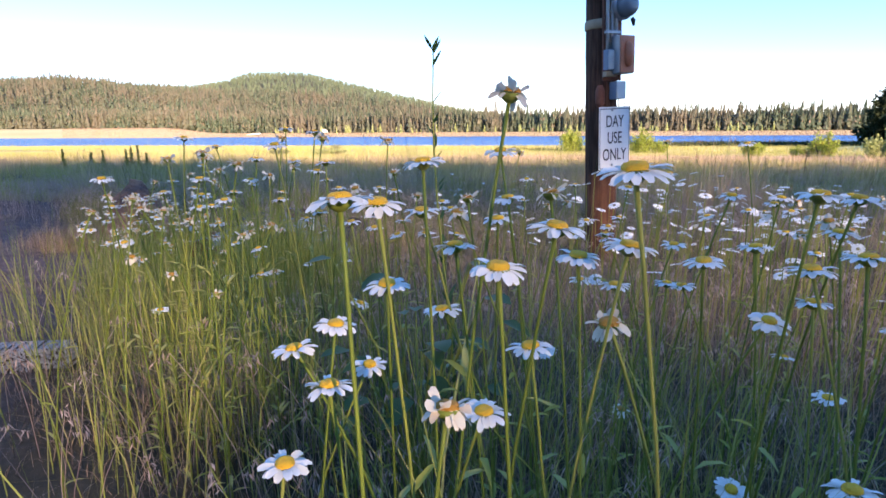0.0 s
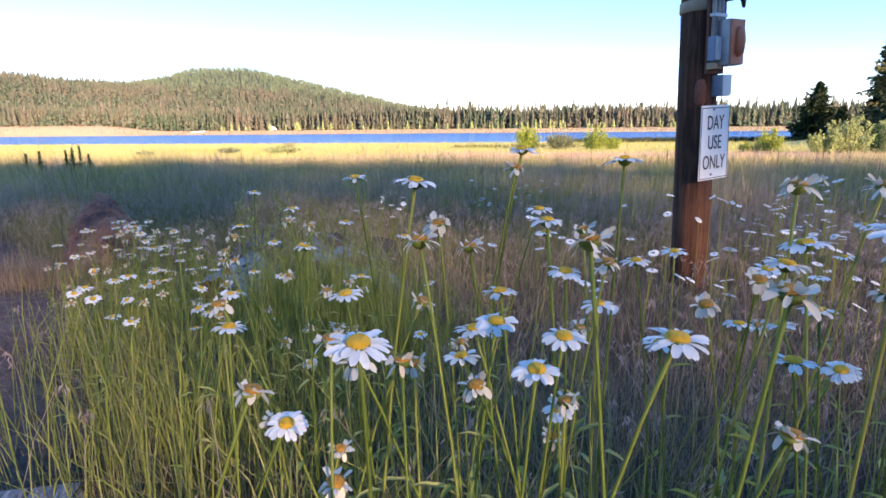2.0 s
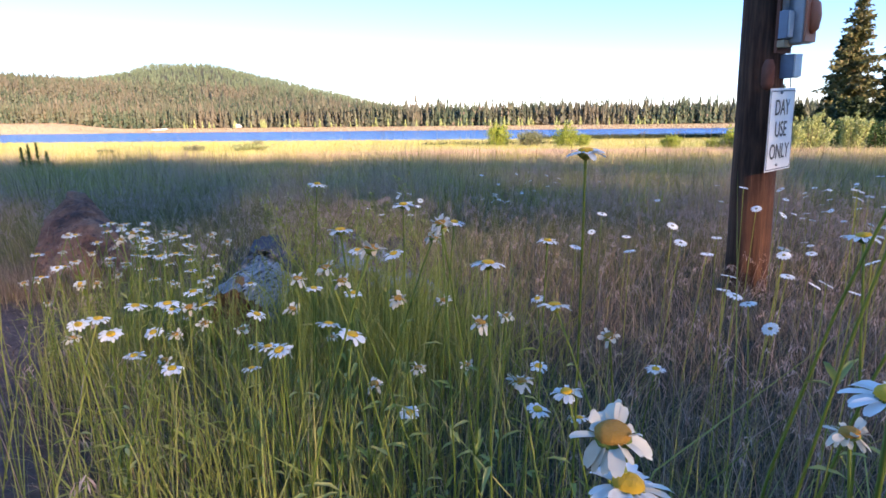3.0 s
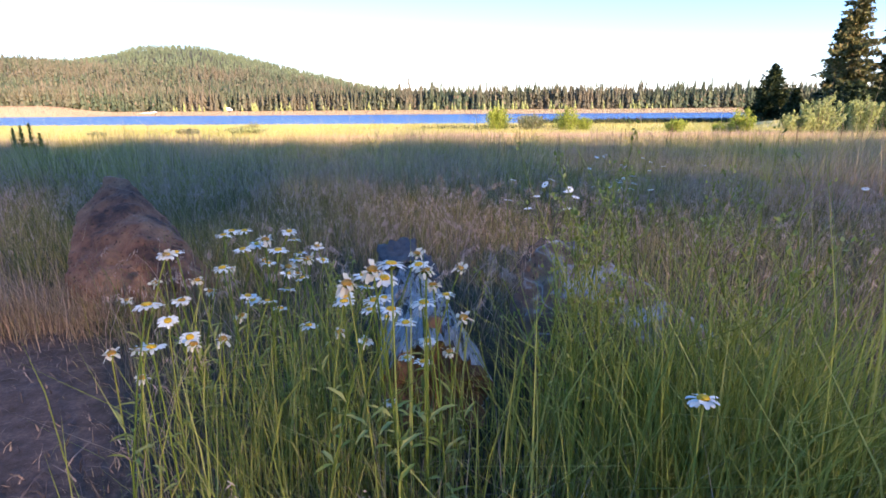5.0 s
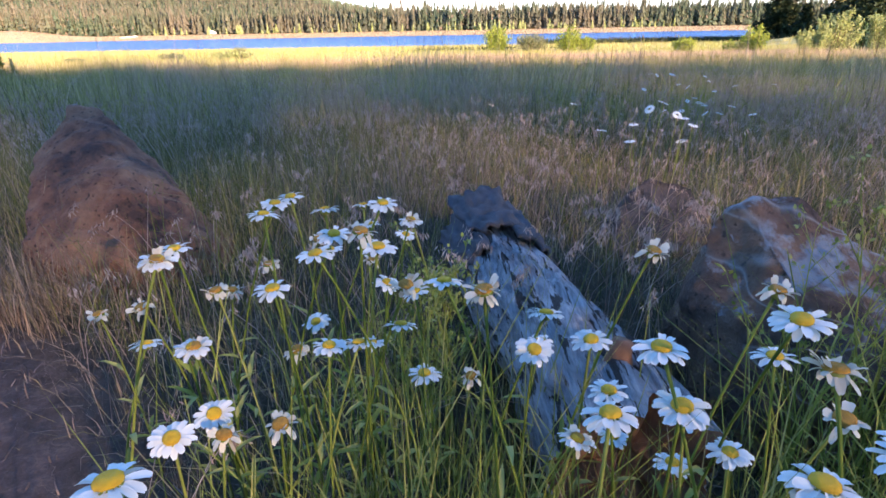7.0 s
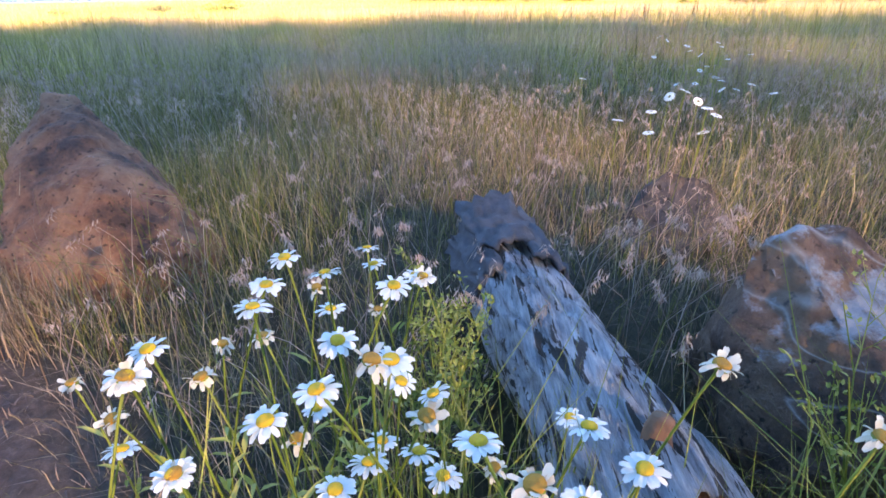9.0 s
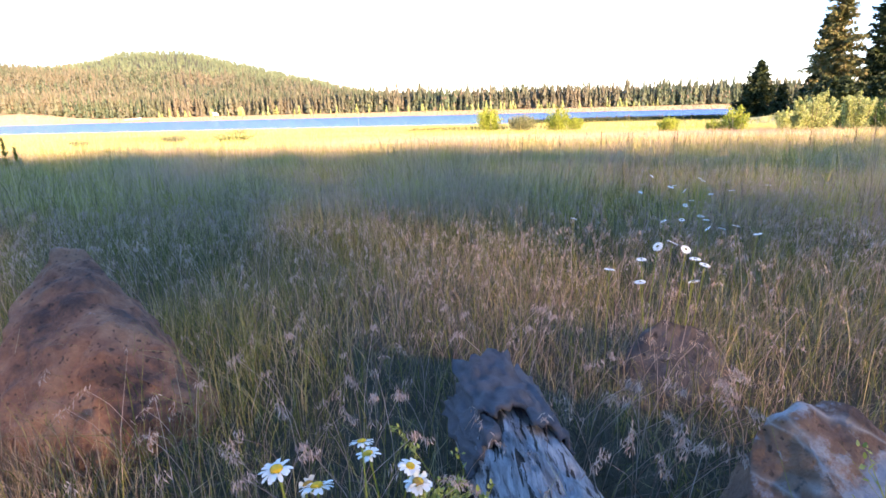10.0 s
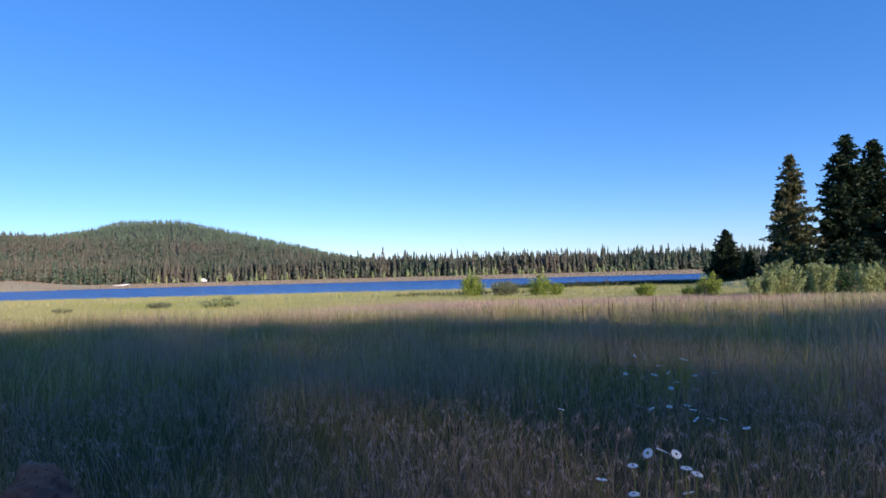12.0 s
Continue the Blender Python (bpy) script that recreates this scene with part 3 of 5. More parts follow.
def daisy(height, look_kind, rng, diameter=0.047):
    ob = root("daisy", (0, 0, 0), "tall white daisy with a yellow disc on a green stem", "flower", "daisies of the meadow")
    if look_kind == "wilted":
        tagged(ob, "fading daisy with ragged cream petals and orange disc")
    lean, a = rng.uniform(0.04, 0.24) * height, rng.uniform(0, 6.28)
    d = Vector((math.cos(a), math.sin(a), 0))
    pts = [d * (lean * s * s) + Vector((0, 0, height * s)) for s in (0, .25, .5, .75, .92, 1)]
    LEANS[ob] = d * lean
    stem = Shape()
    stem.tube([pts[0] - Vector((0, 0, 0.03))] + pts[1:], [0.0021, 0.0020, 0.0019, 0.0017, 0.0016, 0.0021], 5)
    part("stem", stem, STEM, ob)
    leaves = Shape()
    for i in range(7):
        s = rng.uniform(0.05, 0.7)
        b, w = rng.uniform(0, 6.28), Vector((0, 0, height * s)) + d * (lean * s * s)
        leaves.leaf(w, (math.cos(b), math.sin(b), rng.uniform(0.2, 1.0)), rng.uniform(0.03, 0.06), 0.009, 0.3)
    part("foliage", leaves, WEED, ob)
    tilt = rng.uniform(0, 24) if look_kind != "up" else rng.uniform(0, 12)
    T = Matrix.Translation(pts[-1]) @ Euler((0, radians(tilt), a + rng.uniform(-1.2, 1.2))).to_matrix().to_4x4()
    # z of the bloom points along its axis
    r0, r1 = diameter * 0.13, diameter * 0.5
    n = rng.integers(16, 20)
    for i in range(n):
        w = 2 * math.pi * (i + rng.uniform(-.25, .25)) / n
        L = r1 * rng.uniform(0.86, 1.08)
        half = diameter * rng.uniform(0.068, 0.090)
        rise = rng.uniform(-0.05, 0.14)
        if look_kind == "wilted":
            L, rise, half = L * rng.uniform(0.5, 0.95), rng.uniform(-0.22, 0.34), half * rng.uniform(0.7, 1.2)
        twist = rng.uniform(-0.25, 0.25) * (3.5 if look_kind == "wilted" else 1)
        rows = []
        for s, wd in ((0.0, .45), (0.4, .9), (0.75, 1.0), (0.95, .62)):
            rr = r0 + (L - r0) * s
            zz = diameter * rise * s - diameter * 0.10 * s * s * s
            c, q = Vector((math.cos(w), math.sin(w), 0)), Vector((-math.sin(w), math.cos(w), twist))
            rows.append([c * rr + q * (half * wd * e) + Vector((0, 0, zz - (0.02 * diameter if e == 0 else 0))) for e in (-1, 0, 1)])
        tips = [c * (L * k) + q * (half * e) + Vector((0, 0, diameter * rise - diameter * 0.11)) for e, k in ((-.3, 1.0), (.3, 0.99))]
        flat = [p for r in rows for p in r] + tips
        fs = [(3 * k + e, 3 * k + 3 + e, 3 * k + 4 + e, 3 * k + 1 + e) for k in range(3) for e in (0, 1)] + [(9, 12, 10), (10, 13, 11)]
        petal = Shape()
        petal.add([T @ p for p in flat], fs)
        part("petal", petal, WILTED if look_kind == "wilted" else PETAL, ob)
    disc = Shape()
    rd = diameter * (0.20 if look_kind == "wilted" else 0.19)
    rings, seg = [(1.0, -.05), (0.98, .16), (0.78, .34), (0.45, .42), (0.15, .38)], 11
    vs = [T @ Vector((rd * k * math.cos(6.2832 * s / seg), rd * k * math.sin(6.2832 * s / seg), rd * (hh + rng.uniform(-.03, .03)) * 1.1 + .001)) for k, hh in rings for s in range(seg)]
    fs = [(i * seg + s, i * seg + (s + 1) % seg, (i + 1) * seg + (s + 1) % seg, (i + 1) * seg + s) for i in range(4) for s in range(seg)] + [tuple(4 * seg + s for s in range(seg))]
    disc.add(vs, fs)
    part("disc", disc, DISC_OLD if look_kind == "wilted" else DISC, ob, "domed yellow disc")
    calyx = Shape()
    calyx.tube([T @ Vector((0, 0, -.009)), T @ Vector((0, 0, -.005)), T @ Vector((0, 0, -.0005))], [0.003, 0.0085, rd * 1.05], 9)
    part("calyx", calyx, STEM, ob, "green cup under the petals")
    return ob


def plant_daisies():
    rng = np.random.default_rng(31)
    heights = (0.36, 0.46, 0.56, 0.66, 0.76, 0.86)
    kinds = [[daisy(h, k, rng) for k in ("fresh", "fresh", "up", "wilted")] for h in heights]
    # x, y, spread in x and y, how many, height of the blooms, share of fading ones
    clumps = [(4.75, -3.65, .33, .33, 42, .90, .15), (4.9, -2.9, .4, .4, 10, .78, .1), (3.75, -3.35, .22, .2, 14, .96, .3),
              (2.4, -2.75, .3, .2, 14, .62, .5)]
    for cx, cy, sx, sy, n, top, fade in clumps:
        made = 0
        while made < n:
            x, y = cx + rng.normal(0, sx), cy + rng.normal(0, sy)
            z = float(land(x, y))
            tall = np.clip(top - z + rng.normal(0, 0.075 if top > .5 else 0.05), 0.3, 0.95)
            dist = np.hypot(WALKED[:, 0] - x, WALKED[:, 1] - y).min()
            if dist < 0.16 or (dist < 0.36 and tall + z > 0.6):
                continue
            row = kinds[int(np.argmin([abs(h - tall) for h in heights]))]
            src = row[3] if rng.uniform() < fade else row[rng.integers(0, 3)]
            k = tall / heights[kinds.index(row)]
            m = pose(x, y, z, 0, 0, rng.uniform(0, 360)) @ Matrix.Scale(k, 4)
            copy_thing(src, m)
            made += 1
    # blooms that stand out one by one along the walker's way: x, y and height
    near_path = [(4.10, -4.50, 1.17), (4.00, -4.46, 1.10), (4.20, -4.67, 1.11), (4.06, -4.22, 1.10), (4.00, -4.70, 1.09), (4.01, -4.65, 1.08), (4.15, -4.62, 1.06), (4.17, -4.55, 1.02), (4.21, -4.59, 1.04), (4.11, -4.68, 1.04), (3.98, -4.54, 0.98), (4.01, -4.41, 0.91), (3.93, -4.56, 0.94), (3.87, -4.54, 0.90), (3.97, -4.67, 0.93), (3.92, -4.44, 0.84), (4.07, -4.67, 0.92), (4.09, -4.60, 0.88), (3.90, -4.63, 0.82), (4.13, -4.58, 0.94), (4.20, -4.56, 0.96), (4.40, -4.46, 1.07), (4.50, -4.32, 1.05), (4.43, -4.07, 1.02), (4.36, -4.00, 0.92), (4.42, -4.24, 0.97), (4.53, -4.22, 0.99), (4.41, -4.44, 0.99), (4.32, -4.38, 0.98), (4.45, -4.36, 0.93), (4.47, -4.42, 1.00)]
    near_path_more = [(4.40, -4.32, 0.64), (4.44, -4.52, 0.79), (4.42, -4.32, 0.89), (4.35, -4.02, 0.85), (4.23, -4.29, 0.92), (4.14, -4.40, 1.06), (4.08, -4.30, 1.04), (4.00, -4.16, 1.02), (3.99, -4.43, 1.04), (4.00, -4.25, 1.01), (4.06, -4.24, 1.00), (4.04, -4.48, 1.01), (4.60, -4.11, 0.69), (4.62, -3.87, 0.66), (4.29, -3.97, 0.56)]
    tall_bank = [(3.29, -3.42, 1.13), (3.28, -3.43, 1.10), (3.44, -3.53, 1.12), (2.96, -3.31, 1.07), (3.57, -3.77, 1.11), (3.71, -3.68, 1.10), (3.18, -3.69, 1.05), (3.18, -3.84, 1.06), (3.34, -3.92, 1.08), (3.32, -3.66, 1.05), (3.22, -3.69, 1.02), (3.38, -3.56, 1.02), (3.32, -3.44, 1.03), (3.55, -3.97, 1.10), (3.58, -3.78, 1.05), (3.56, -3.79, 1.03), (3.47, -3.99, 1.06), (3.73, -3.70, 1.02), (3.77, -3.62, 0.95), (3.68, -3.64, 0.93), (3.01, -4.02, 1.04), (2.90, -3.75, 0.95), (2.91, -3.75, 0.92), (3.17, -4.04, 1.03), (3.09, -3.87, 0.96), (3.12, -3.88, 0.94), (3.04, -3.95, 0.94), (3.00, -3.96, 0.92), (2.77, -3.79, 0.84), (3.02, -3.84, 0.84), (2.93, -3.69, 0.75)]
    tall_bank_more = [(3.10, -3.91, 0.82), (3.03, -3.69, 0.71), (2.94, -3.99, 0.80), (2.73, -3.76, 0.59), (3.06, -4.03, 0.79), (3.07, -3.80, 0.64), (3.28, -3.84, 0.71), (3.43, -3.87, 0.78), (3.15, -3.73, 0.87), (3.24, -3.86, 0.91), (3.19, -3.51, 0.81), (3.39, -4.01, 1.03), (3.26, -3.69, 0.96), (3.33, -3.84, 0.96), (3.53, -3.66, 0.94), (3.47, -3.68, 0.89), (3.34, -3.79, 0.86), (3.34, -3.72, 0.81), (3.51, -3.94, 0.92), (3.57, -3.81, 0.93), (3.72, -3.98, 0.94), (3.69, -3.97, 0.99), (3.89, -3.76, 0.94), (3.88, -3.63, 0.85), (3.34, -3.64, 0.72), (3.87, -3.93, 0.91), (3.72, -3.95, 0.75), (3.06, -3.72, 0.96), (3.16, -3.71, 0.95), (3.60, -3.64, 0.97)]
    beside_pole = [(3.16, -3.74, 1.11), (3.23, -3.75, 0.93), (3.26, -3.83, 0.97), (3.21, -3.70, 0.87), (3.16, -3.85, 0.93), (3.30, -3.90, 0.95), (3.39, -3.67, 0.94), (3.39, -3.72, 1.01), (3.34, -3.73, 1.00), (3.39, -3.50, 0.84), (3.48, -3.47, 0.95)]
    low_bank = [(2.41, -2.63, 0.95), (2.68, -2.97, 0.95), (2.58, -3.07, 0.92), (2.55, -2.81, 0.82), (2.63, -2.80, 0.81), (2.74, -2.99, 0.89), (2.76, -3.05, 0.92), (2.77, -3.21, 0.96), (2.97, -2.88, 0.86), (2.68, -3.29, 0.94), (2.77, -2.78, 0.88), (2.57, -3.14, 0.87), (2.45, -2.94, 0.79), (2.40, -2.85, 0.69), (2.60, -3.15, 0.85), (2.83, -3.15, 0.78), (2.88, -3.01, 0.74), (2.89, -3.26, 0.73), (3.02, -3.05, 0.55), (2.64, -3.26, 0.80), (2.67, -2.89, 0.46), (2.54, -3.04, 0.73), (2.47, -3.12, 0.71), (2.31, -2.89, 0.56), (2.24, -3.08, 0.65), (2.84, -3.29, 0.92), (2.94, -3.23, 0.84), (3.06, -3.08, 0.73), (2.04, -2.87, 0.70), (2.23, -3.05, 0.77), (2.22, -2.73, 0.59)]
    low_bank_more = [(2.04, -2.73, 0.64), (2.20, -2.87, 0.66), (1.88, -2.89, 0.68), (1.91, -2.89, 0.66), (2.03, -2.98, 0.71), (2.19, -3.24, 0.80), (2.06, -2.99, 0.68), (2.15, -3.29, 0.80), (1.98, -3.10, 0.66), (1.87, -2.93, 0.52), (2.17, -3.34, 0.74), (2.01, -3.02, 0.57), (2.02, -3.03, 0.52), (2.04, -2.90, 0.59), (2.11, -2.90, 0.58), (2.08, -2.88, 0.64), (2.32, -2.86, 0.68), (2.17, -2.85, 0.73), (2.20, -2.86, 0.70), (2.80, -2.85, 0.56), (2.98, -2.70, 0.49), (3.23, -2.83, 0.55), (2.96, -3.25, 0.71), (2.95, -2.97, 0.52), (1.90, -2.90, 0.63)]
    by_log = [(1.08, -2.11, 0.51), (1.14, -2.11, 0.52), (1.20, -2.16, 0.55), (1.04, -1.97, 0.38), (1.21, -2.17, 0.64), (1.16, -2.03, 0.55), (1.10, -1.85, 0.43), (1.15, -1.66, 0.66), (1.31, -1.66, 0.66), (1.47, -2.27, 0.75), (1.47, -2.22, 0.68), (1.49, -2.23, 0.67), (1.59, -2.04, 0.66), (1.65, -2.26, 0.74), (1.68, -2.26, 0.75), (1.70, -2.03, 0.68), (1.67, -1.77, 0.63), (1.61, -2.27, 0.72), (1.61, -2.05, 0.61), (1.55, -2.06, 0.61), (1.66, -2.21, 0.71), (1.58, -1.95, 0.55), (1.66, -2.15, 0.63), (1.73, -2.20, 0.72), (1.78, -1.86, 0.62), (1.73, -2.04, 0.64), (1.75, -1.93, 0.58), (1.72, -2.14, 0.64), (1.66, -1.95, 0.52), (1.79, -1.99, 0.55), (1.76, -2.01, 0.48)]
    by_log_more = [(1.71, -1.96, 0.48), (1.56, -1.92, 0.46), (1.62, -1.95, 0.32), (1.04, -1.80, 0.63), (1.33, -1.48, 0.57), (1.08, -1.83, 0.52)]
    over_log = [(1.26, -1.85, 0.66), (1.20, -1.84, 0.61), (1.36, -1.83, 0.61), (1.32, -1.72, 0.56), (1.36, -1.73, 0.55), (1.41, -1.90, 0.65), (1.45, -1.96, 0.67), (1.29, -1.80, 0.51), (1.37, -1.74, 0.42), (1.27, -1.87, 0.55), (1.35, -1.82, 0.55), (1.31, -1.83, 0.68), (1.16, -1.68, 0.42), (1.29, -1.72, 0.46), (1.44, -1.69, 0.38), (1.56, -1.60, 0.39), (1.54, -1.77, 0.54), (1.59, -1.82, 0.53), (1.19, -1.66, 0.46), (1.32, -1.78, 0.64), (1.64, -1.80, 0.36), (1.69, -1.88, 0.39), (1.51, -1.89, 0.56), (1.20, -1.88, 0.44), (1.13, -1.89, 0.43)]
    log_side = [(0.99, -1.78, 0.55), (0.97, -1.76, 0.48), (0.76, -1.57, 0.42), (1.04, -1.67, 0.52), (1.03, -1.74, 0.62), (1.15, -1.71, 0.66), (1.10, -1.59, 0.53), (0.96, -1.45, 0.41), (1.22, -1.36, 0.56), (1.22, -1.31, 0.50), (1.30, -1.32, 0.48), (1.24, -1.41, 0.46), (1.19, -1.54, 0.61), (1.13, -1.40, 0.50), (1.13, -1.53, 0.63), (1.18, -1.50, 0.52), (1.26, -1.76, 0.65)]
    for spots, col in ((near_path, (0, 1, 2, 0, 1, 2, 1, 3)), (near_path_more, (0, 1, 2, 0, 1, 2, 1, 3)), (tall_bank, (0, 3, 2, 3)), (tall_bank_more, (0, 3, 2, 3)), (beside_pole, (0, 1, 3)), (low_bank, (0, 2, 3, 3)), (low_bank_more, (0, 2, 3, 3)), (by_log, (0, 1, 2, 3)), (by_log_more, (0, 1, 2, 3)), (by_log_more, (0, 1, 2, 3)), (over_log, (0, 1, 1, 3)), (log_side, (0, 1, 3))):
        for x, y, z1 in spots:
            near = np.hypot(WALKED[:, 0] - x, WALKED[:, 1] - y).min()
            if near < 0.18:
                continue
            z = float(land(x, y))
            want = z1 - z
            row = kinds[int(np.argmin([abs(h - want) for h in heights]))]
            src = row[col[rng.integers(0, len(col))]]
            turn, k = rng.uniform(0, 360), (z1 - z) / heights[kinds.index(row)]
            off = pose(0, 0, 0, 0, 0, turn) @ LEANS[src] * k
            m = pose(x - off.x, y - off.y, z, 0, 0, turn) @ Matrix.Scale(k, 4)
            copy_thing(src, m)
    for row in kinds:
        for src in row:
            for o in (*src.children_recursive, src):
                bpy.data.objects.remove(o)


plant_daisies()


def far_daisies():
    """Blooms too many to count, beyond the near clumps."""
    rng = np.random.default_rng(32)
    heads, stems = Shape(), Shape()
    for cx, cy, sx, sy, n, top in ((2.24, 0.05, .12, .12, 9, .50), (5.3, -2.1, .7, .6, 170, .64), (6.3, -0.2, .9, .8, 110, .42), (4.7, -2.7, .4, .4, 60, .78), (3.5, -2.2, .35, .35, 14, .58), (3.62, 2.7, .5, .45, 14, .30), (2.87, 1.28, .3, .25, 9, .36)):
        for i in range(n):
            x, y = cx + rng.normal(0, sx), cy + rng.normal(0, sy)
            z, top_z = float(land(x, y)), top + rng.normal(0, .06)
            if np.hypot(x - 4.385, y + 0.63) < 0.2 or top_z - z < 0.15 or np.hypot(WALKED[:, 0] - x, WALKED[:, 1] - y).min() < 0.5:
                continue
            top_p = Vector((x + rng.normal(0, .03), y + rng.normal(0, .03), top_z))
            stems.tube([(x, y, z), top_p], 0.002, 3, False)
            T = Matrix.Translation(top_p) @ Euler((rng.normal(0, .3), rng.normal(0, .3), rng.uniform(0, 6))).to_matrix().to_4x4()
            for k in range(13):
                w = 6.2832 * k / 13
                c, q = Vector((math.cos(w), math.sin(w), 0)), Vector((-math.sin(w), math.cos(w), 0))
                heads.add([T @ p for p in (c * .006 - q * .0015, c * .006 + q * .0015, c * .019 + q * .0045, c * .024 + Vector((0, 0, -.004)), c * .019 - q * .0045)], [(0, 1, 2, 3, 4)])
    tagged(new("daisy_blooms", heads.mesh("daisy_blooms", PETAL, False)), "many white daisy blooms in the shaded meadow", "flower", kind="stuff")
    tagged(new("daisy_stems", stems.mesh("daisy_stems", STEM, False)), "thin green stems of the crowded daisies", "flower", kind="stuff")


far_daisies()


# ---- utility pole ----
U, N = Vector((0.765, 0.645, 0)).normalized(), Vector((0.645, -0.765, 0)).normalized()
POLE = Vector((4.43, -0.62, 0.035))


def on_pole(u, n, z):
    return POLE + U * u + N * n + Vector((0, 0, z))


FACE = Matrix((( U.x, -N.x, 0, 0), (U.y, -N.y, 0, 0), (0, 0, 1, 0), (0, 0, 0, 1)))   # x along the board, y into the pole


def boxed(u0, u1, n0, n1, z0, z1):
    s = Shape()
    s.box((0, 0, 0), (u1 - u0, n1 - n0, z1 - z0), Matrix.Translation(on_pole((u0 + u1) / 2, (n0 + n1) / 2, (z0 + z1) / 2)) @ FACE)
    return s


def letters(text, size, at, parent):
    cu = bpy.data.curves.new("lettering", "FONT")
    cu.body, cu.size, cu.align_x, cu.align_y, cu.extrude = text, size, "CENTER", "CENTER", 0.0004
    cu.offset = 0.0005
    ob = bpy.data.objects.new("lettering", cu)
    scene.collection.objects.link(ob)
    dg = bpy.context.evaluated_depsgraph_get()
    me = bpy.data.meshes.new_from_object(ob.evaluated_get(dg))
    bpy.data.objects.remove(ob)
    me.materials.clear()
    me.materials.append(SIGN_BLACK)
    t = new("lettering", me)
    t.parent = parent
    t.matrix_world = Matrix.Translation(at) @ Matrix(((U.x, 0, N.x, 0), (U.y, 0, N.y, 0), (0, 1, 0, 0), (0, 0, 0, 1))) @ Matrix.Diagonal((0.82, 1.12, 1, 1))
    return tagged(t, "black capital letters " + text)


def utility_pole():
    ob = root("utility_pole", (POLE.x, POLE.y, float(land(POLE.x, POLE.y))), "dark weathered wooden utility pole with electrical boxes", "utility pole")
    inv = Matrix.Translation((-ob.location.x, -ob.location.y, -ob.location.z))
    ob.matrix_world = Matrix.Translation(ob.location)

    def fix(shape, name, mat, label="", parent=ob, smooth=False):
        o = part(name, shape, mat, parent, label, smooth)
        o.matrix_parent_inverse = inv
        return o
    s, sides, rows = Shape(), 28, 40
    rng = np.random.default_rng(3)
    groove = rng.normal(0, 0.0025, sides)
    for i in range(rows + 1):
        z = -0.2 + 8.2 * i / rows
        r = 0.117 - 0.004 * z
        s.v += [(POLE.x + (r + groove[k] + rng.normal(0, .0012)) * math.cos(6.2832 * k / sides), POLE.y + (r + groove[k] + rng.normal(0, .0012)) * math.sin(6.2832 * k / sides), z) for k in range(sides)]
    s.f += [(i * sides + k, i * sides + (k + 1) % sides, (i + 1) * sides + (k + 1) % sides, (i + 1) * sides + k) for i in range(rows) for k in range(sides)]
    s.f.append(tuple(rows * sides + k for k in range(sides)))
    fix(s, "post", POLE_WOOD, "rough creosote-dark wood", smooth=True)
    band = Shape()
    band.tube([POLE + Vector((0, 0, z)) for z in (1.765, 1.77, 1.825, 1.83)], [0.113, 0.117, 0.117, 0.113], 28)
    fix(band, "strap", TAN, "pale tan strap around the pole", smooth=True)
    fix(boxed(-.085, .09, .10, .115, 1.40, 2.30), "backboard", RUST, "rusty brown mounting board")
    for u in (-.06, -.02, .02):
        c = Shape()
        c.tube([on_pole(u, .13, 1.60), on_pole(u, .13, 2.4)], 0.013, 10)
        fix(c, "conduit", PALE_PAINT, "pale vertical conduit", smooth=True)
    for z in (1.72, 1.95):
        fix(boxed(-.08, .05, .115, .147, z, z + .02), "clamp", GREY_METAL)
    # Switch box: shade coloured into the body, sunlight into the pale front plate.
    breaker = fix(boxed(-.085, -.02, .115, .16, 1.47, 1.61), "switch_box", SHADED_GREY, "small grey switch box with sky-lit shade in its colour")
    fix(boxed(-.08, -.025, .16, .168, 1.475, 1.605), "cover", PALE_PAINT, "switch box front coloured pale as its sunlit face")
    fix(boxed(-.09, .02, .115, .15, 1.425, 1.462), "shelf", TAN, "tan bracket under the switch box")
    o = fix(boxed(-.03, .11, .115, .215, 1.44, 1.70), "fuse_box", GREY_METAL, "grey box with faded orange front")
    fix(boxed(-.026, .106, .215, .226, 1.445, 1.695), "door", ORANGE, "faded orange door")
    h = Shape()
    h.tube([on_pole(.04, .222, 1.49), on_pole(.04, .234, 1.51), on_pole(.04, .238, 1.57), on_pole(.04, .234, 1.63), on_pole(.04, .222, 1.65)], [.015, .028, .032, .028, .015], 10)
    fix(h, "latch_cover", ORANGE, "rounded orange latch cover", smooth=True)
    # Outlet box likewise: shaded body colour, and a pale plate for the sunlit front.
    g = fix(boxed(-.02, .07, .11, .178, 1.265, 1.39), "outlet_box", SHADED_GREY, "grey outlet box with sky-lit shade in its colour")
    fix(boxed(-.016, .066, .178, .186, 1.27, 1.388), "flap", PALE_PAINT, "outlet box front coloured pale as its sunlit face")
    w = Shape()
    w.tube([on_pole(.03, .15, 1.27), on_pole(.032, .152, 1.215)], 0.003, 5)
    fix(w, "wire", DARK_METAL, "short hanging wire")
    rb = Shape()
    rb.tube([on_pole(-.075, .075, z) for z in (1.21, 1.24, 1.33, 1.37)], [.018, .035, .035, .02], 8)
    fix(rb, "bracket", RUST, "rusty red bracket", smooth=True)
    can = Shape()
    can.tube([on_pole(.06, k, 1.90) for k in (.115, .12, .165, .17)], [.085, .09, .09, .082], 26)
    fix(can, "meter_socket", GREY_METAL, "round grey meter socket", smooth=True)
    dome = Shape()
    dome.tube([on_pole(.06, k, 1.90) for k in (.17, .215, .245, .255)], [.078, .076, .06, .03], 26)
    fix(dome, "meter_cover", GLASSY, "domed glass meter cover", smooth=True)
    seal = Shape()
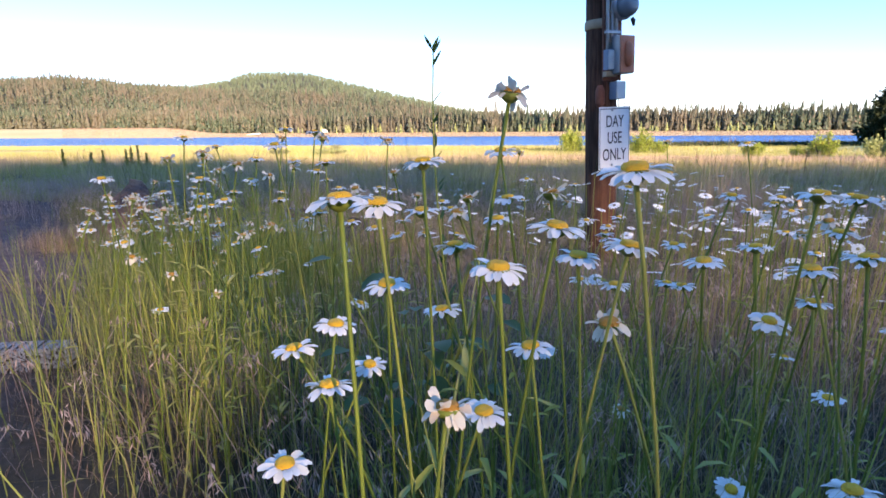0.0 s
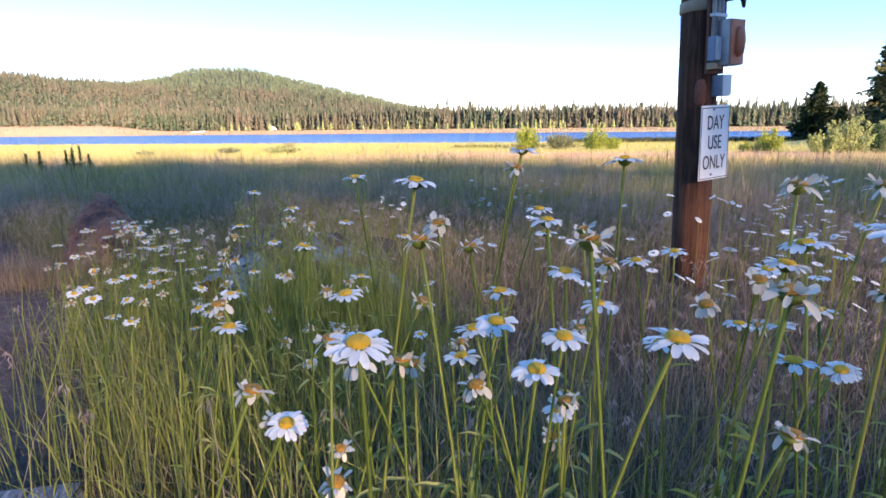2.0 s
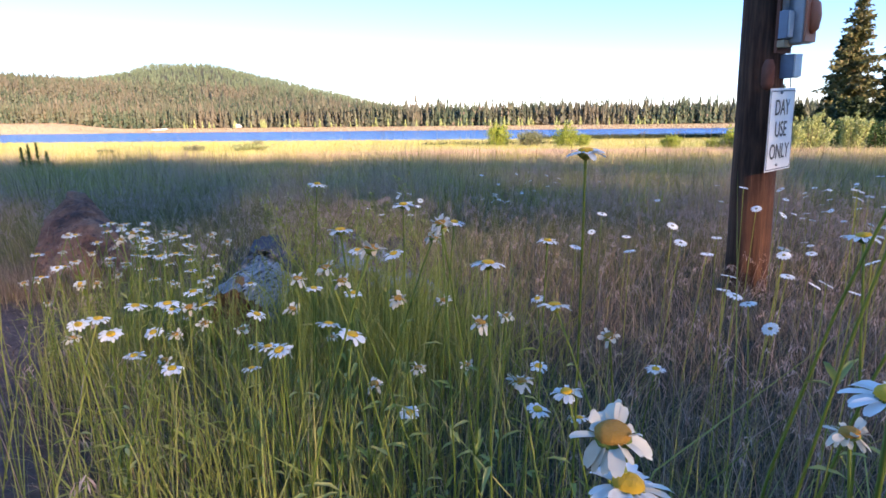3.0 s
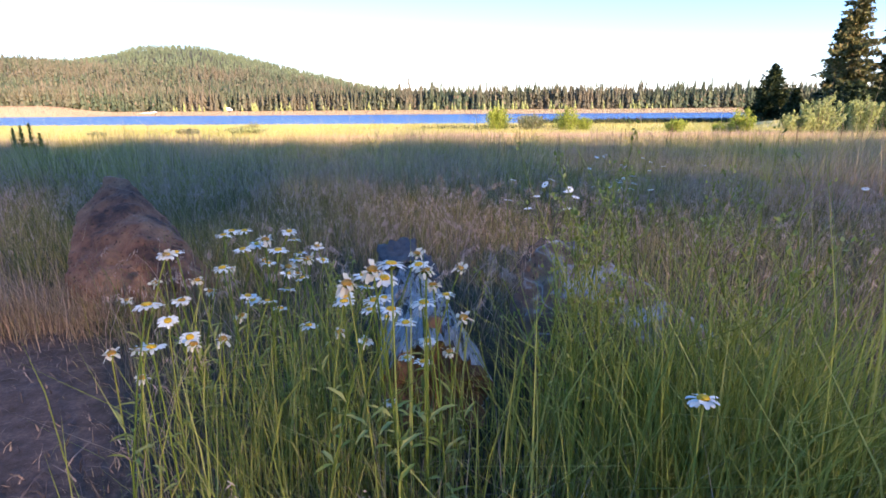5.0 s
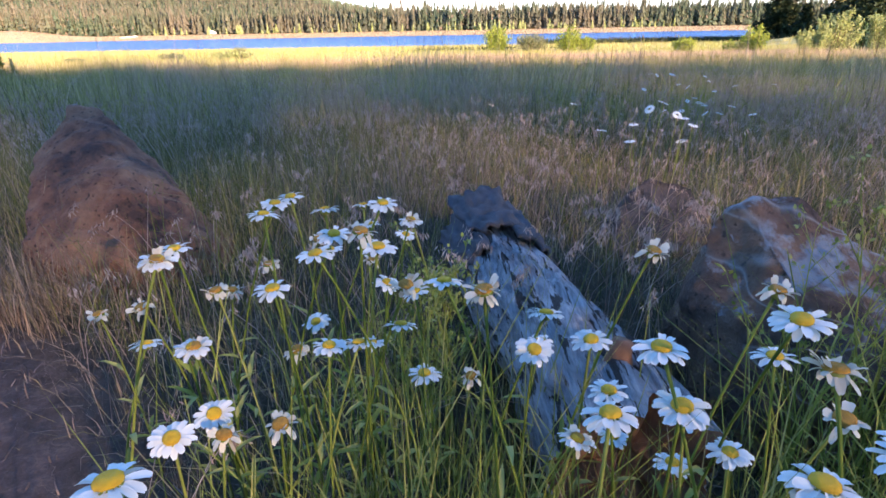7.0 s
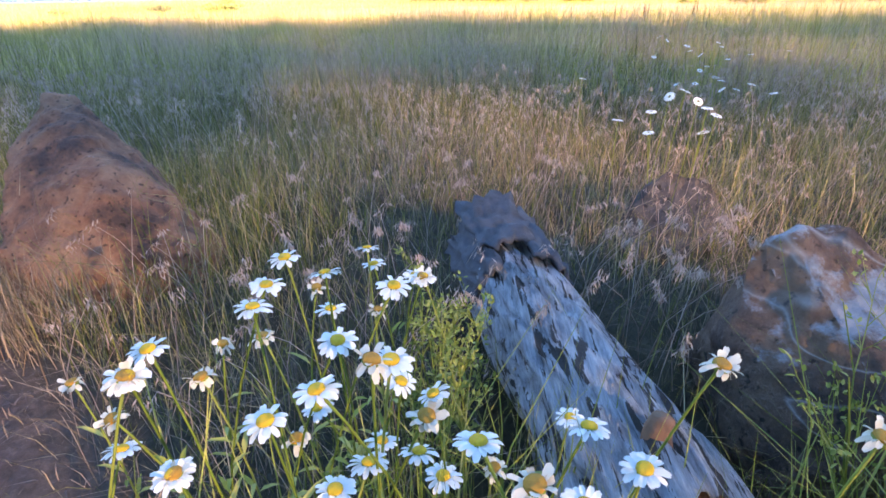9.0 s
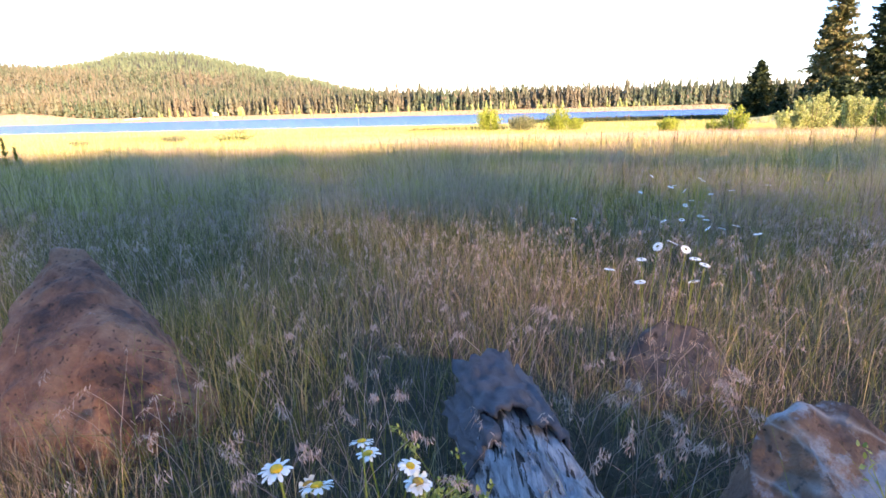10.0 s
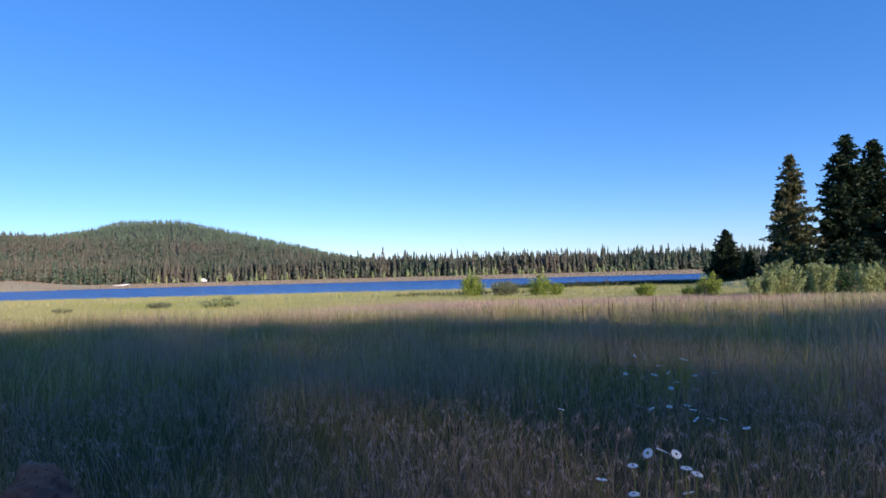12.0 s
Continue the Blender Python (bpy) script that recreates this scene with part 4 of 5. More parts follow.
    seal.tube([on_pole(.10, .20, 1.82), on_pole(.11, .205, 1.80), on_pole(.11, .208, 1.765)], [.012, .016, .008], 8)
    fix(seal, "seal", DARK_METAL, "dark meter seal")
    sign = new("sign_board")
    sign.empty_display_size = 0.1
    sign.matrix_world = Matrix.Translation(on_pole(.027, .118, .756))
    tagged(sign, "bent white metal sign reading DAY USE ONLY", "sign")
    inv2 = sign.matrix_world.inverted()
    p, nx, nz = Shape(), 10, 12
    for side in (0.0, -0.0025):
        for j in range(nz + 1):
            for i in range(nx + 1):
                a, c = i / nx, j / nz
                curl = 0.0028 * (1 - c) ** 2 * (a - 0.35) + 0.001 * math.sin(5 * c) * a
                p.v.append(tuple(on_pole(-.126 + .307 * a, .120 + side + curl, .757 + .457 * c)))
    k = (nx + 1) * (nz + 1)
    for b, flip in ((0, False), (k, True)):
        for j in range(nz):
            for i in range(nx):
                q = (b + j * (nx + 1) + i, b + j * (nx + 1) + i + 1, b + (j + 1) * (nx + 1) + i + 1, b + (j + 1) * (nx + 1) + i)
                p.f.append(q[::-1] if flip else q)
    plate = part("plate", p, SIGN_WHITE, sign, "white enamelled plate", True)
    plate.matrix_parent_inverse = inv2
    for a0, a1, z0, z1 in ((-.120, .175, 1.196, 1.201), (-.120, .175, .764, .769), (-.121, -.117, .769, 1.196), (.171, .175, .769, 1.196)):
        e = part("border", boxed(a0, a1, .1222, .1230, z0, z1), SIGN_BLACK, sign)
        e.matrix_parent_inverse = inv2
    for text, z in (("DAY", 1.105), ("USE", .985), ("ONLY", .862)):
        letters(text, 0.108, on_pole(.027, .1226, z), sign)
    for z in (1.19, .79):
        b = Shape()
        b.tube([on_pole(.0, .121, z), on_pole(.0, .128, z), on_pole(.0, .131, z)], [.008, .008, .004], 8)
        e = part("bolt", b, GREY_METAL, sign)
        e.matrix_parent_inverse = inv2

    # the whole pole leans a little
    hub = Vector((POLE.x, POLE.y, 1.0))
    lean = Matrix.Translation(hub) @ pose(0, 0, 0, 0, -2.6, 0) @ Matrix.Translation(-hub)
    for o in (ob, sign):
        o.matrix_world = lean @ Matrix.Translation(o.location)


utility_pole()


# ---- rocks and log ----
def rock(name, corners, mat, label, cuts=5, rough=0.05, seed=0):
    """A boulder: the hull of its corners, split fine and roughened."""
    bm = bmesh.new()
    for c in corners:
        bm.verts.new(c)
    res = bmesh.ops.convex_hull(bm, input=bm.verts)
    bmesh.ops.delete(bm, geom=[v for v in res["geom_interior"] if isinstance(v, bmesh.types.BMVert)], context="VERTS")
    bmesh.ops.triangulate(bm, faces=bm.faces)
    for i in range(cuts):
        long = [e for e in bm.edges if e.calc_length() > 0.02]
        if not long:
            break
        bmesh.ops.subdivide_edges(bm, edges=long, cuts=1)
        bmesh.ops.triangulate(bm, faces=bm.faces)
        if i == 1:
            bmesh.ops.smooth_vert(bm, verts=bm.verts, factor=0.2, use_axis_x=True, use_axis_y=True, use_axis_z=True)
    bm.normal_update()
    off = Vector((seed * 7.1, seed * 3.3, 1.7))
    moves = []
    for v in bm.verts:
        p = v.co + off
        d = noise.fractal(p * 4.4, 0.9, 2.1, 5) * rough + noise.noise(p * 19) * rough * 0.28
        d -= max(0.0, 0.35 - abs(noise.noise(p * Vector((3, 5, 4)).x * 2.2))) * rough * 0.5
        d += rough * (0.55 * abs(noise.noise(p * 7.4)) + 0.30 * abs(noise.noise(p * 15.7)) - 0.25)
        moves.append(v.co + v.normal * d)
    for v, c in zip(bm.verts, moves):
        v.co = c
    s = Shape()
    s.bm(bm)
    ob = new(name, s.mesh(name, mat))
    return tagged(ob, label, "rock")


rock("boulder", [(-.264, -.11, .605), (-.155, -.06, .595), (-.22, .0, .58), (-.30, -.36, .43), (-.30, -.42, .1), (-.13, -.70, .22), (-.12, -.74, .0), (.02, -.80, .16), (.06, -.82, .0), (.23, -.77, .18), (.25, -.79, .0), (.50, -.54, .15), (.50, -.52, .0), (.17, -.27, .38), (.24, -.61, .36), (.06, -.52, .40), (.4, -.2, .0), (.0, .15, .0), (-.4, .1, .0), (-.3, .08, .40)],
     RED_ROCK, "large wedge-shaped reddish brown boulder in the grass", 6, 0.028, 1)
rock("boulder", [(2.0, -1.17, .47), (2.07, -1.18, .51), (2.16, -1.14, .515), (2.30, -1.20, .44), (1.93, -1.28, .30), (1.97, -1.27, .05), (2.01, -1.48, .12), (2.02, -1.52, .0), (2.15, -1.55, .28), (2.64, -1.26, .24), (2.68, -1.50, .12), (2.68, -1.52, .0), (2.75, -1.1, .0), (2.1, -.95, .0), (1.97, -1.0, .05), (2.3, -.95, .3)],
     PALE_ROCK, "brown boulder with pale lichen crust beside the log", 6, 0.028, 2)
rock("boulder", [(2.05, -.20, .17), (2.2, -.12, .30), (2.37, -.17, .26), (2.46, -.29, .0), (2.0, -.35, .0), (2.23, -.4, .03), (2.34, .05, .0), (2.0, .0, .0)],
     DARK_ROCK, "low dark rock half hidden in grass", 4, 0.028, 3)


def fallen_log():
    ob = root("log", (1.6, -1.2, 0.05), "weathered grey fallen log with split bark", "log")
    inv = ob.matrix_world.inverted()
    rng = np.random.default_rng(8)
    a, b = Vector((1.71, -1.73, .215)), Vector((1.50, -0.72, .19))
    d = (b - a).normalized()
    side = d.cross(Vector((0, 0, 1))).normalized()
    up = side.cross(d)
    sides, rows = 84, 110
    s = Shape()
    for i in range(rows + 1):
        t = i / rows
        c = a + (b - a) * t + side * 0.012 * math.sin(t * 4) + up * 0.007 * math.sin(t * 7)
        for k in range(sides):
            w = 2 * math.pi * k / sides
            r = 0.152 * (1 - 0.18 * t) * (1 + 0.06 * math.cos(2 * w + 1))
            ridge = noise.noise(Vector((math.cos(w) * 5.5, math.sin(w) * 5.5, t * 4.0)))
            plate = noise.noise(Vector((math.cos(w) * 2.2 + 4, math.sin(w) * 2.2, t * 5.0)))
            r += 0.013 * ridge + 0.013 * plate - 0.018 * max(0.0, 0.14 - abs(ridge)) / 0.14
            p = c + (side * math.cos(w) + up * math.sin(w)) * r
            if i in (0, rows):
                p = p + d * (0.06 * noise.noise(Vector((math.cos(w) * 3, math.sin(w) * 3, 9.0 + i))))
            s.v.append(tuple(p))
    s.f += [(i * sides + k, (i + 1) * sides + k, (i + 1) * sides + (k + 1) % sides, i * sides + (k + 1) % sides) for i in range(rows) for k in range(sides)]
    body = part("trunk", s, LOG, ob, "silvery split wood")
    body.matrix_parent_inverse = inv
    for end, ring, sign in ((a, 0, 1), (b, rows, -1)):
        e = Shape()
        outer = [Vector(s.v[ring * sides + k]) for k in range(sides)]
        mid = [p.lerp(end, 0.4) + d * sign * (0.02 + 0.03 * noise.noise(p * 9)) for p in outer]
        inn = [p.lerp(end, 0.8) + d * sign * (0.04 + 0.03 * noise.noise(p * 12)) for p in outer]
        e.add(outer + mid + inn, [(r * sides + k, r * sides + (k + 1) % sides, (r + 1) * sides + (k + 1) % sides, (r + 1) * sides + k) for r in (0, 1) for k in range(sides)] + [tuple(2 * sides + k for k in range(sides))])
        o = part("broken_end", e, LOG_END, ob, "rotten reddish broken end")
        o.matrix_parent_inverse = inv
    # curled dark bark over the broken end
    for k, (w0, w1, back, fore, lift) in enumerate(((12, 78, .25, .06, .013), (70, 128, .18, .09, .026), (118, 172, .27, .04, .012))):
        sl, nu, nv = Shape(), 14, 14
        for depth in (0.013, 0.0):
            for iv in range(nv + 1):
                for iu in range(nu + 1):
                    fu, fv = iu / nu, iv / nv
                    w = radians(w0 + (w1 - w0) * fu) + .16 * noise.noise(Vector((fv * 4, k * 3, 1)))
                    t = -back + (back + fore) * fv + .06 * noise.noise(Vector((fu * 5, k * 5, 2))) * (1 if iv in (0, nv) else .6)
                    r = .123 + lift + depth + .03 * lift / .012 * (fv ** 2) * .5 + .02 * noise.noise(Vector((fu * 9, fv * 7, k))) + .012 * noise.noise(Vector((fu * 22, fv * 5, k)))
                    sl.v.append(tuple(b + d * t + (side * math.cos(w) + up * math.sin(w)) * r))
        m = (nu + 1) * (nv + 1)
        at = lambda q, iv, iu: q * m + iv * (nu + 1) + iu
        for iv in range(nv):
            for iu in range(nu):
                sl.f += [(at(0, iv, iu), at(0, iv, iu + 1), at(0, iv + 1, iu + 1), at(0, iv + 1, iu)), (at(1, iv, iu), at(1, iv + 1, iu), at(1, iv + 1, iu + 1), at(1, iv, iu + 1))]
        for iu in range(nu):
            sl.f += [(at(0, 0, iu), at(1, 0, iu), at(1, 0, iu + 1), at(0, 0, iu + 1)), (at(0, nv, iu), at(0, nv, iu + 1), at(1, nv, iu + 1), at(1, nv, iu))]
        for iv in range(nv):
            sl.f += [(at(0, iv, 0), at(0, iv + 1, 0), at(1, iv + 1, 0), at(1, iv, 0)), (at(0, iv, nu), at(1, iv, nu), at(1, iv + 1, nu), at(0, iv + 1, nu))]
        o = part("bark_slab", sl, SLAB, ob, "dark loose bark at the broken end")
        o.matrix_parent_inverse = inv
    kn = Shape()
    p0 = a + (b - a) * 0.12 + up * 0.145 + side * 0.012
    kn.tube([p0 - up * .03, p0 + up * .012, p0 + up * .035 + side * .006], [.03, .022, .018], 10)
    o = part("knot", kn, LOG_END, ob, "short broken branch stub")
    o.matrix_parent_inverse = inv


fallen_log()


def timber():
    """The end of a squared edging timber beside the path."""
    s = Shape()
    s.box((0, 0, 0), (.30, .09, .12))
    s.v = [(p[0], p[1] + .004 * noise.noise(Vector(p) * 9), p[2] + .006 * noise.noise(Vector(p) * 14)) for p in s.v]
    ob = new("edging_timber", s.mesh("edging_timber", LOG, False))
    ob.matrix_world = pose(2.03, -3.33, .20, 0, 0, 18)
    tagged(ob, "weathered grey edging timber lying beside the path", "timber")


timber()


# ---- weeds ----
def branching_weed(at, height, rng, label="tall green branching weed with small buds", spread=0.45):
    ob = root("weed", (at[0], at[1], float(land(*at))), label, "weed", "green weeds by the rocks")
    stalks, buds = Shape(), Shape()

    def grow(p, d, length, r, depth):
        pts = [p]
        for i in range(4):
            d = (d + Vector(rng.normal(0, .09, 3)) + Vector((0, 0, .05))).normalized()
            p = p + d * (length / 4)
            pts.append(p)
            if rng.uniform() < 0.75:
                b = (d + Vector(rng.normal(0, .8, 3))).normalized()
                buds.leaf(p, b, rng.uniform(.008, .022), .004, 0.2)
        stalks.tube(pts, [r, r * .9, r * .75, r * .6, r * .4], 4, False)
        if depth:
            for q in pts[1:]:
                for k in range(2):
                    if rng.uniform() < 0.55:
                        b = (d + Vector((rng.normal(0, spread), rng.normal(0, spread), .15))).normalized()
                        grow(q, b, length * rng.uniform(.25, .45), r * .6, depth - 1)
        else:
            for k in range(5):
                buds.leaf(pts[-1] + Vector(rng.normal(0, .006, 3)), Vector(rng.normal(0, .5, 3)) + d, .012, .007, 0)
    for k in range(3):
        grow(Vector((rng.normal(0, .03), rng.normal(0, .03), -.02)), Vector((rng.normal(0, .12), rng.normal(0, .12), 1)).normalized(), height * rng.uniform(.75, .98), .0028, 2)
    part("stalk", stalks, WEED, ob)
    part("foliage", buds, WEED, ob, "small yellow-green buds")


rng = np.random.default_rng(41)
for at, h in (((2.07, -1.89), 0.58), ((2.38, -1.89), 0.55), ((2.14, -1.75), 0.55), ((1.34, -1.45), 0.39), ((1.37, -1.26), 0.38), ((1.30, -1.35), 0.35), ((2.12, -1.70), 0.66), ((2.18, -1.86), 0.67), ((2.32, -1.78), 0.62), ((2.48, -1.92), 0.64), ((2.50, -1.70), 0.60), ((2.08, -1.62), 0.59)):
    branching_weed(at, h, rng)


def broadleaf_plant(at):
    ob = root("leafy_plant", (at[0], at[1], float(land(*at))), "low plant with broad dark green leaves", "plant")
    stalks = Shape()
    rng = np.random.default_rng(43)
    for i in range(26):
        a, h = rng.uniform(0, 6.28), rng.uniform(.3, .74)
        d = Vector((math.cos(a), math.sin(a), 0))
        r = rng.uniform(.04, .2)
        pts = [Vector((0, 0, -.02)), d * r * .5 + Vector((0, 0, h * .7)), d * r + Vector((0, 0, h))]
        stalks.tube(pts, [.003, .0025, .0018], 5, False)
        leaf = Shape()
        leaf.leaf(pts[-1], d + Vector((0, 0, rng.uniform(-.3, .3))), rng.uniform(.05, .075), rng.uniform(.035, .055), .2)
        part("leaf", leaf, BROADLEAF, ob)
    part("stalk", stalks, WEED, ob)


broadleaf_plant((3.86, -3.98))


def pod_stalk(at, top):
    z = float(land(*at))
    ob = root("tall_weed", (*at, z), "tall single weed stalk with pointed pods", "weed")
    s, pods = Shape(), Shape()
    rng = np.random.default_rng(44)
    h = top - z
    pts = [Vector((.02 * math.sin(5 * t), .015 * math.sin(7 * t), h * t)) for t in np.linspace(0, 1, 12)]
    s.tube(pts, [.0045 - .0003 * i for i in range(12)], 6)
    for i in range(26):
        t = rng.uniform(.35, 1.0)
        a = rng.uniform(0, 6.28)
        pods = Shape()
        pods.leaf((0.02 * math.sin(5 * t), 0, h * t), (math.cos(a), math.sin(a), 1.1), rng.uniform(.02, .045), .010, -.1)
        part("pod", pods, BROADLEAF, ob)
    part("stalk", s, WEED, ob)


pod_stalk((3.92, -3.98), 1.29)


def spike(at, h, mat, rng, name, label, fat=0.05):
    ob = root(name, (*at, float(land(*at))), label, "weed", "spiky weeds in the meadow")
    s, l = Shape(), Shape()
    s.tube([(0, 0, -.03), (.01, 0, h * .5), (0, .01, h)], [.012, .009, .004], 6)
    for i in range(150):
        t = rng.uniform(.12, 1) ** 0.9
        a = rng.uniform(0, 6.28)
        l.leaf((0, 0, h * t), (math.cos(a), math.sin(a), rng.uniform(.3, 1.4)), fat * (1.35 - t) * rng.uniform(.7, 1.5), fat * .35, .2)
    part("stalk", s, mat, ob)
    part("foliage", l, mat, ob)


rng = np.random.default_rng(46)
for i in range(7):
    spike((-12.6 + rng.normal(0, .9), 14.2 + rng.normal(0, .9)), rng.uniform(.6, 1.05), WEED, rng, "mullein", "pale green upright leafy weed", .16)
for i in range(14):
    spike((9.8 + rng.normal(0, 2.4), 17.4 + rng.normal(0, 1.6)), rng.uniform(.6, .85), BROWN_STALK, rng, "dock_stalk", "dark brown dried seed stalk", .05)


# ---- bushes ----
def bush(at, h, w, mat, rng, label, leaves=2600, size=0.11, depth=None, upright=0.0):
    ob = root("bush", (*at, float(land(*at)) - 0.05), label, "bush", "bushes in the meadow")
    st, lf = Shape(), Shape()
    tips = []
    n = max(14, int(22 * w / h))
    for i in range(n):
        a, r = rng.uniform(0, 6.28), math.sqrt(rng.uniform()) * 0.5
        x, y = math.cos(a) * w * r, math.sin(a) * (depth or w * .7) * r
        hh = h * (1 - 1.3 * r * r) * rng.uniform(.72, 1.06)
        tips.append((x, y, hh, rng.uniform(.75, 1.2)))
        st.tube([(x * .3, y * .3, 0), (x * .7, y * .7, hh * .5), (x, y, hh * .96)], [.05 * h / 3, .03 * h / 3, .008], 4, False)
    size *= 1.35
    for i in range(int(leaves * 1.5)):
        x, y, hh, k = tips[rng.integers(0, n)]
        t = rng.uniform(.03, 1.0)
        rad = 0.22 * min(w, h * 1.3) * k * (1.12 - t) ** 0.5 * (1 - upright) + 0.13 * upright * h * (1.12 - t)
        v = Vector(rng.normal(0, .55, 3)) * rad
        p = Vector((x * (.3 + .7 * t), y * (.3 + .7 * t), max(.04, hh * t))) + Vector((v.x, v.y, v.z * .8))
        p.z = max(p.z, .03)
        d = Vector((rng.normal(), rng.normal(), rng.normal() + .6)).normalized()
        q = d.cross(Vector(rng.normal(0, 1, 3))).normalized() * size * .32
        L = size * rng.uniform(.7, 1.3)
        lf.add([p, p + d * L * .5 + q, p + d * L, p + d * L * .5 - q], [(0, 1, 2, 3)])
    part("stem", st, BARK, ob)
    part("foliage", lf, mat, ob, smooth=False)


rng = np.random.default_rng(51)
bush((-24.0, 59), 1.1, 5.2, WILLOW, rng, "low spreading dark green willow bush", 1800, .13)
bush((-23.3, 59.5), 1.75, 1.4, SAGE, rng, "grey-green bush with a loose leafless top", 500, .10)
bush((-31.7, 61), .9, 3.2, SAGE, rng, "low grey-green bush in dry grass", 900, .12)
bush((-34.5, 49), .6, 1.9, SAGE, rng, "small pale sage bush", 500, .1)
bush((5.5, 83), 3.3, 4.2, BRIGHT_BUSH, rng, "dense round bright green bush", 3600, .16)
bush((10.3, 81), 2.5, 5.2, SAGE, rng, "broad grey-green bush with yellowing leaves", 2800, .15)
bush((15.0, 79), 3.2, 3.6, BRIGHT_BUSH, rng, "upright green bush with loose top", 2400, .15)
bush((17.6, 79), 2.0, 2.6, BRIGHT_BUSH, rng, "smaller light green bush", 1300, .14)
bush((24.2, 61), 1.7, 2.8, BRIGHT_BUSH, rng, "low rounded yellow-green bush", 1500, .13)
bush((28.3, 54), 2.5, 2.7, BRIGHT_BUSH, rng, "pointed bright yellow-green bush", 2200, .12)
bush((26.6, 54.5), 1.3, 2.2, BRIGHT_BUSH, rng, "low green bush beside a taller one", 900, .12)
for at, h, w in (((29.6, 47), 2.2, 3.0), ((31.8, 47.5), 3.4, 4.0), ((36.4, 49), 3.7, 3.2), ((39.6, 47.5), 3.0, 3.4), ((42.5, 47), 2.7, 3.0), ((45.5, 49), 3.1, 3.2), ((34.2, 51), 1.6, 2.6)):
    bush(at, h, w, WILLOW, rng, "tall pale silvery green willow bush", 4200, .11, None, .85)

for at, h, w in (((39.5, 55), 3.2, 4.6), ((43.5, 56), 3.5, 5.0), ((47.5, 57), 3.3, 5.0), ((51.5, 58), 3.6, 5.2)):
    bush(at, h, w, BROADLEAF, rng, "dark green shrub behind the willows", 3000, .15, None, .3)


# ---- conifers ----
def conifer(at, h, w, mat, rng, label, bare=0.05, whorls=44, clump=0.9, ragged=0.25, name="conifer"):
    ob = root(name, (*at, float(land(*at)) - .2), label, "tree", "conifers beside the meadow")
    tr, cr = Shape(), Shape()
    tr.tube([(0, 0, 0), (.1, 0, h * .3), (0, .1, h * .65), (0, 0, h * .99)], [h * .016, h * .012, h * .007, h * .001], 8)
    for i in range(whorls):
        t = bare + (1 - bare) * (i + rng.uniform(0, .8)) / whorls
        for k in range(7):
            a = rng.uniform(0, 6.28)
            L = w * .5 * (1 - t) ** .75 * rng.uniform(1 - ragged * 2, 1.12) + h * .012
            d = Vector((math.cos(a), math.sin(a), rng.uniform(-.28, .10) + .45 * t))
            base = Vector((0, 0, h * t))
            end = base + d * L
            tr.tube([base, end], [h * .0016, h * .0004], 3, False)
            m = max(4, int(L / clump * 4.6))
            for j in range(m):
                p = base + d * (L * (j + rng.uniform(.2, 1)) / m) + Vector(rng.normal(0, clump * .2, 3))
                for q in range(3):
                    v = (d + Vector(rng.normal(0, .7, 3))).normalized()
                    s = v.cross(Vector(rng.normal(0, 1, 3))).normalized() * clump * .27
                    cr.add([p - s, p + s, p + v * clump * rng.uniform(.5, 1.0) + Vector((0, 0, -clump * .12))], [(0, 1, 2)])
    part("trunk", tr, BARK, ob)
    part("crown", cr, mat, ob, smooth=False)


rng = np.random.default_rng(61)
conifer((95.2, 182), 17.5, 16, NEEDLE_NEAR, rng, "dark rounded young pine standing alone", .03, 34, 1.2, .25)
conifer((91.7, 140.5), 31, 16, PINE_NEEDLE, rng, "tall pine lit by low sun", .04, 46, 1.15, .42, "pine")
conifer((95.6, 152), 24, 8, NEEDLE_NEAR, rng, "slender dark fir beside a tall pine", .03, 40, 1.1, .3)
conifer((106.0, 140), 35.5, 22, NEEDLE_NEAR, rng, "tall dark fir with drooping limbs", .02, 54, 1.3, .25)
conifer((113.0, 140), 34, 19, NEEDLE_NEAR, rng, "tall dark fir with drooping limbs", .02, 50, 1.3, .25)
conifer((101.5, 137), 22, 12, NEEDLE_NEAR, rng, "shorter dark fir between tall ones", .02, 36, 1.2, .25)
conifer((123, 131), 31, 14, NEEDLE_NEAR, rng, "tall dark fir at the wood's edge", .02, 46, 1.3, .25)
conifer((111, 128), 16, 10, NEEDLE_NEAR, rng, "young dark fir at the wood's edge", .02, 30, 1.2, .2)
conifer((120, 118), 18, 12, NEEDLE_NEAR, rng, "young dark fir at the wood's edge", .02, 30, 1.2, .2)
conifer((131, 124), 33, 14, NEEDLE_NEAR, rng, "tall dark fir at the wood's edge", .02, 46, 1.3, .25)
for i in range(9):
    conifer((98 + i * 3.2 + rng.normal(0, 1), 172 + rng.normal(0, 5) - i * 1.5), rng.uniform(5.5, 9.5), 7.5, NEEDLE_NEAR, rng, "low dark fir in the shade of the wood", .02, 15, 1.2, .2)
for i in range(12):
    y = rng.uniform(100, 135)
    conifer((y * (.645 + .019 * i), y), rng.uniform(3.5, 6.5), 6.5, NEEDLE_NEAR, rng, "low dark fir at the foot of the wood", .02, 13, 1.0, .2)


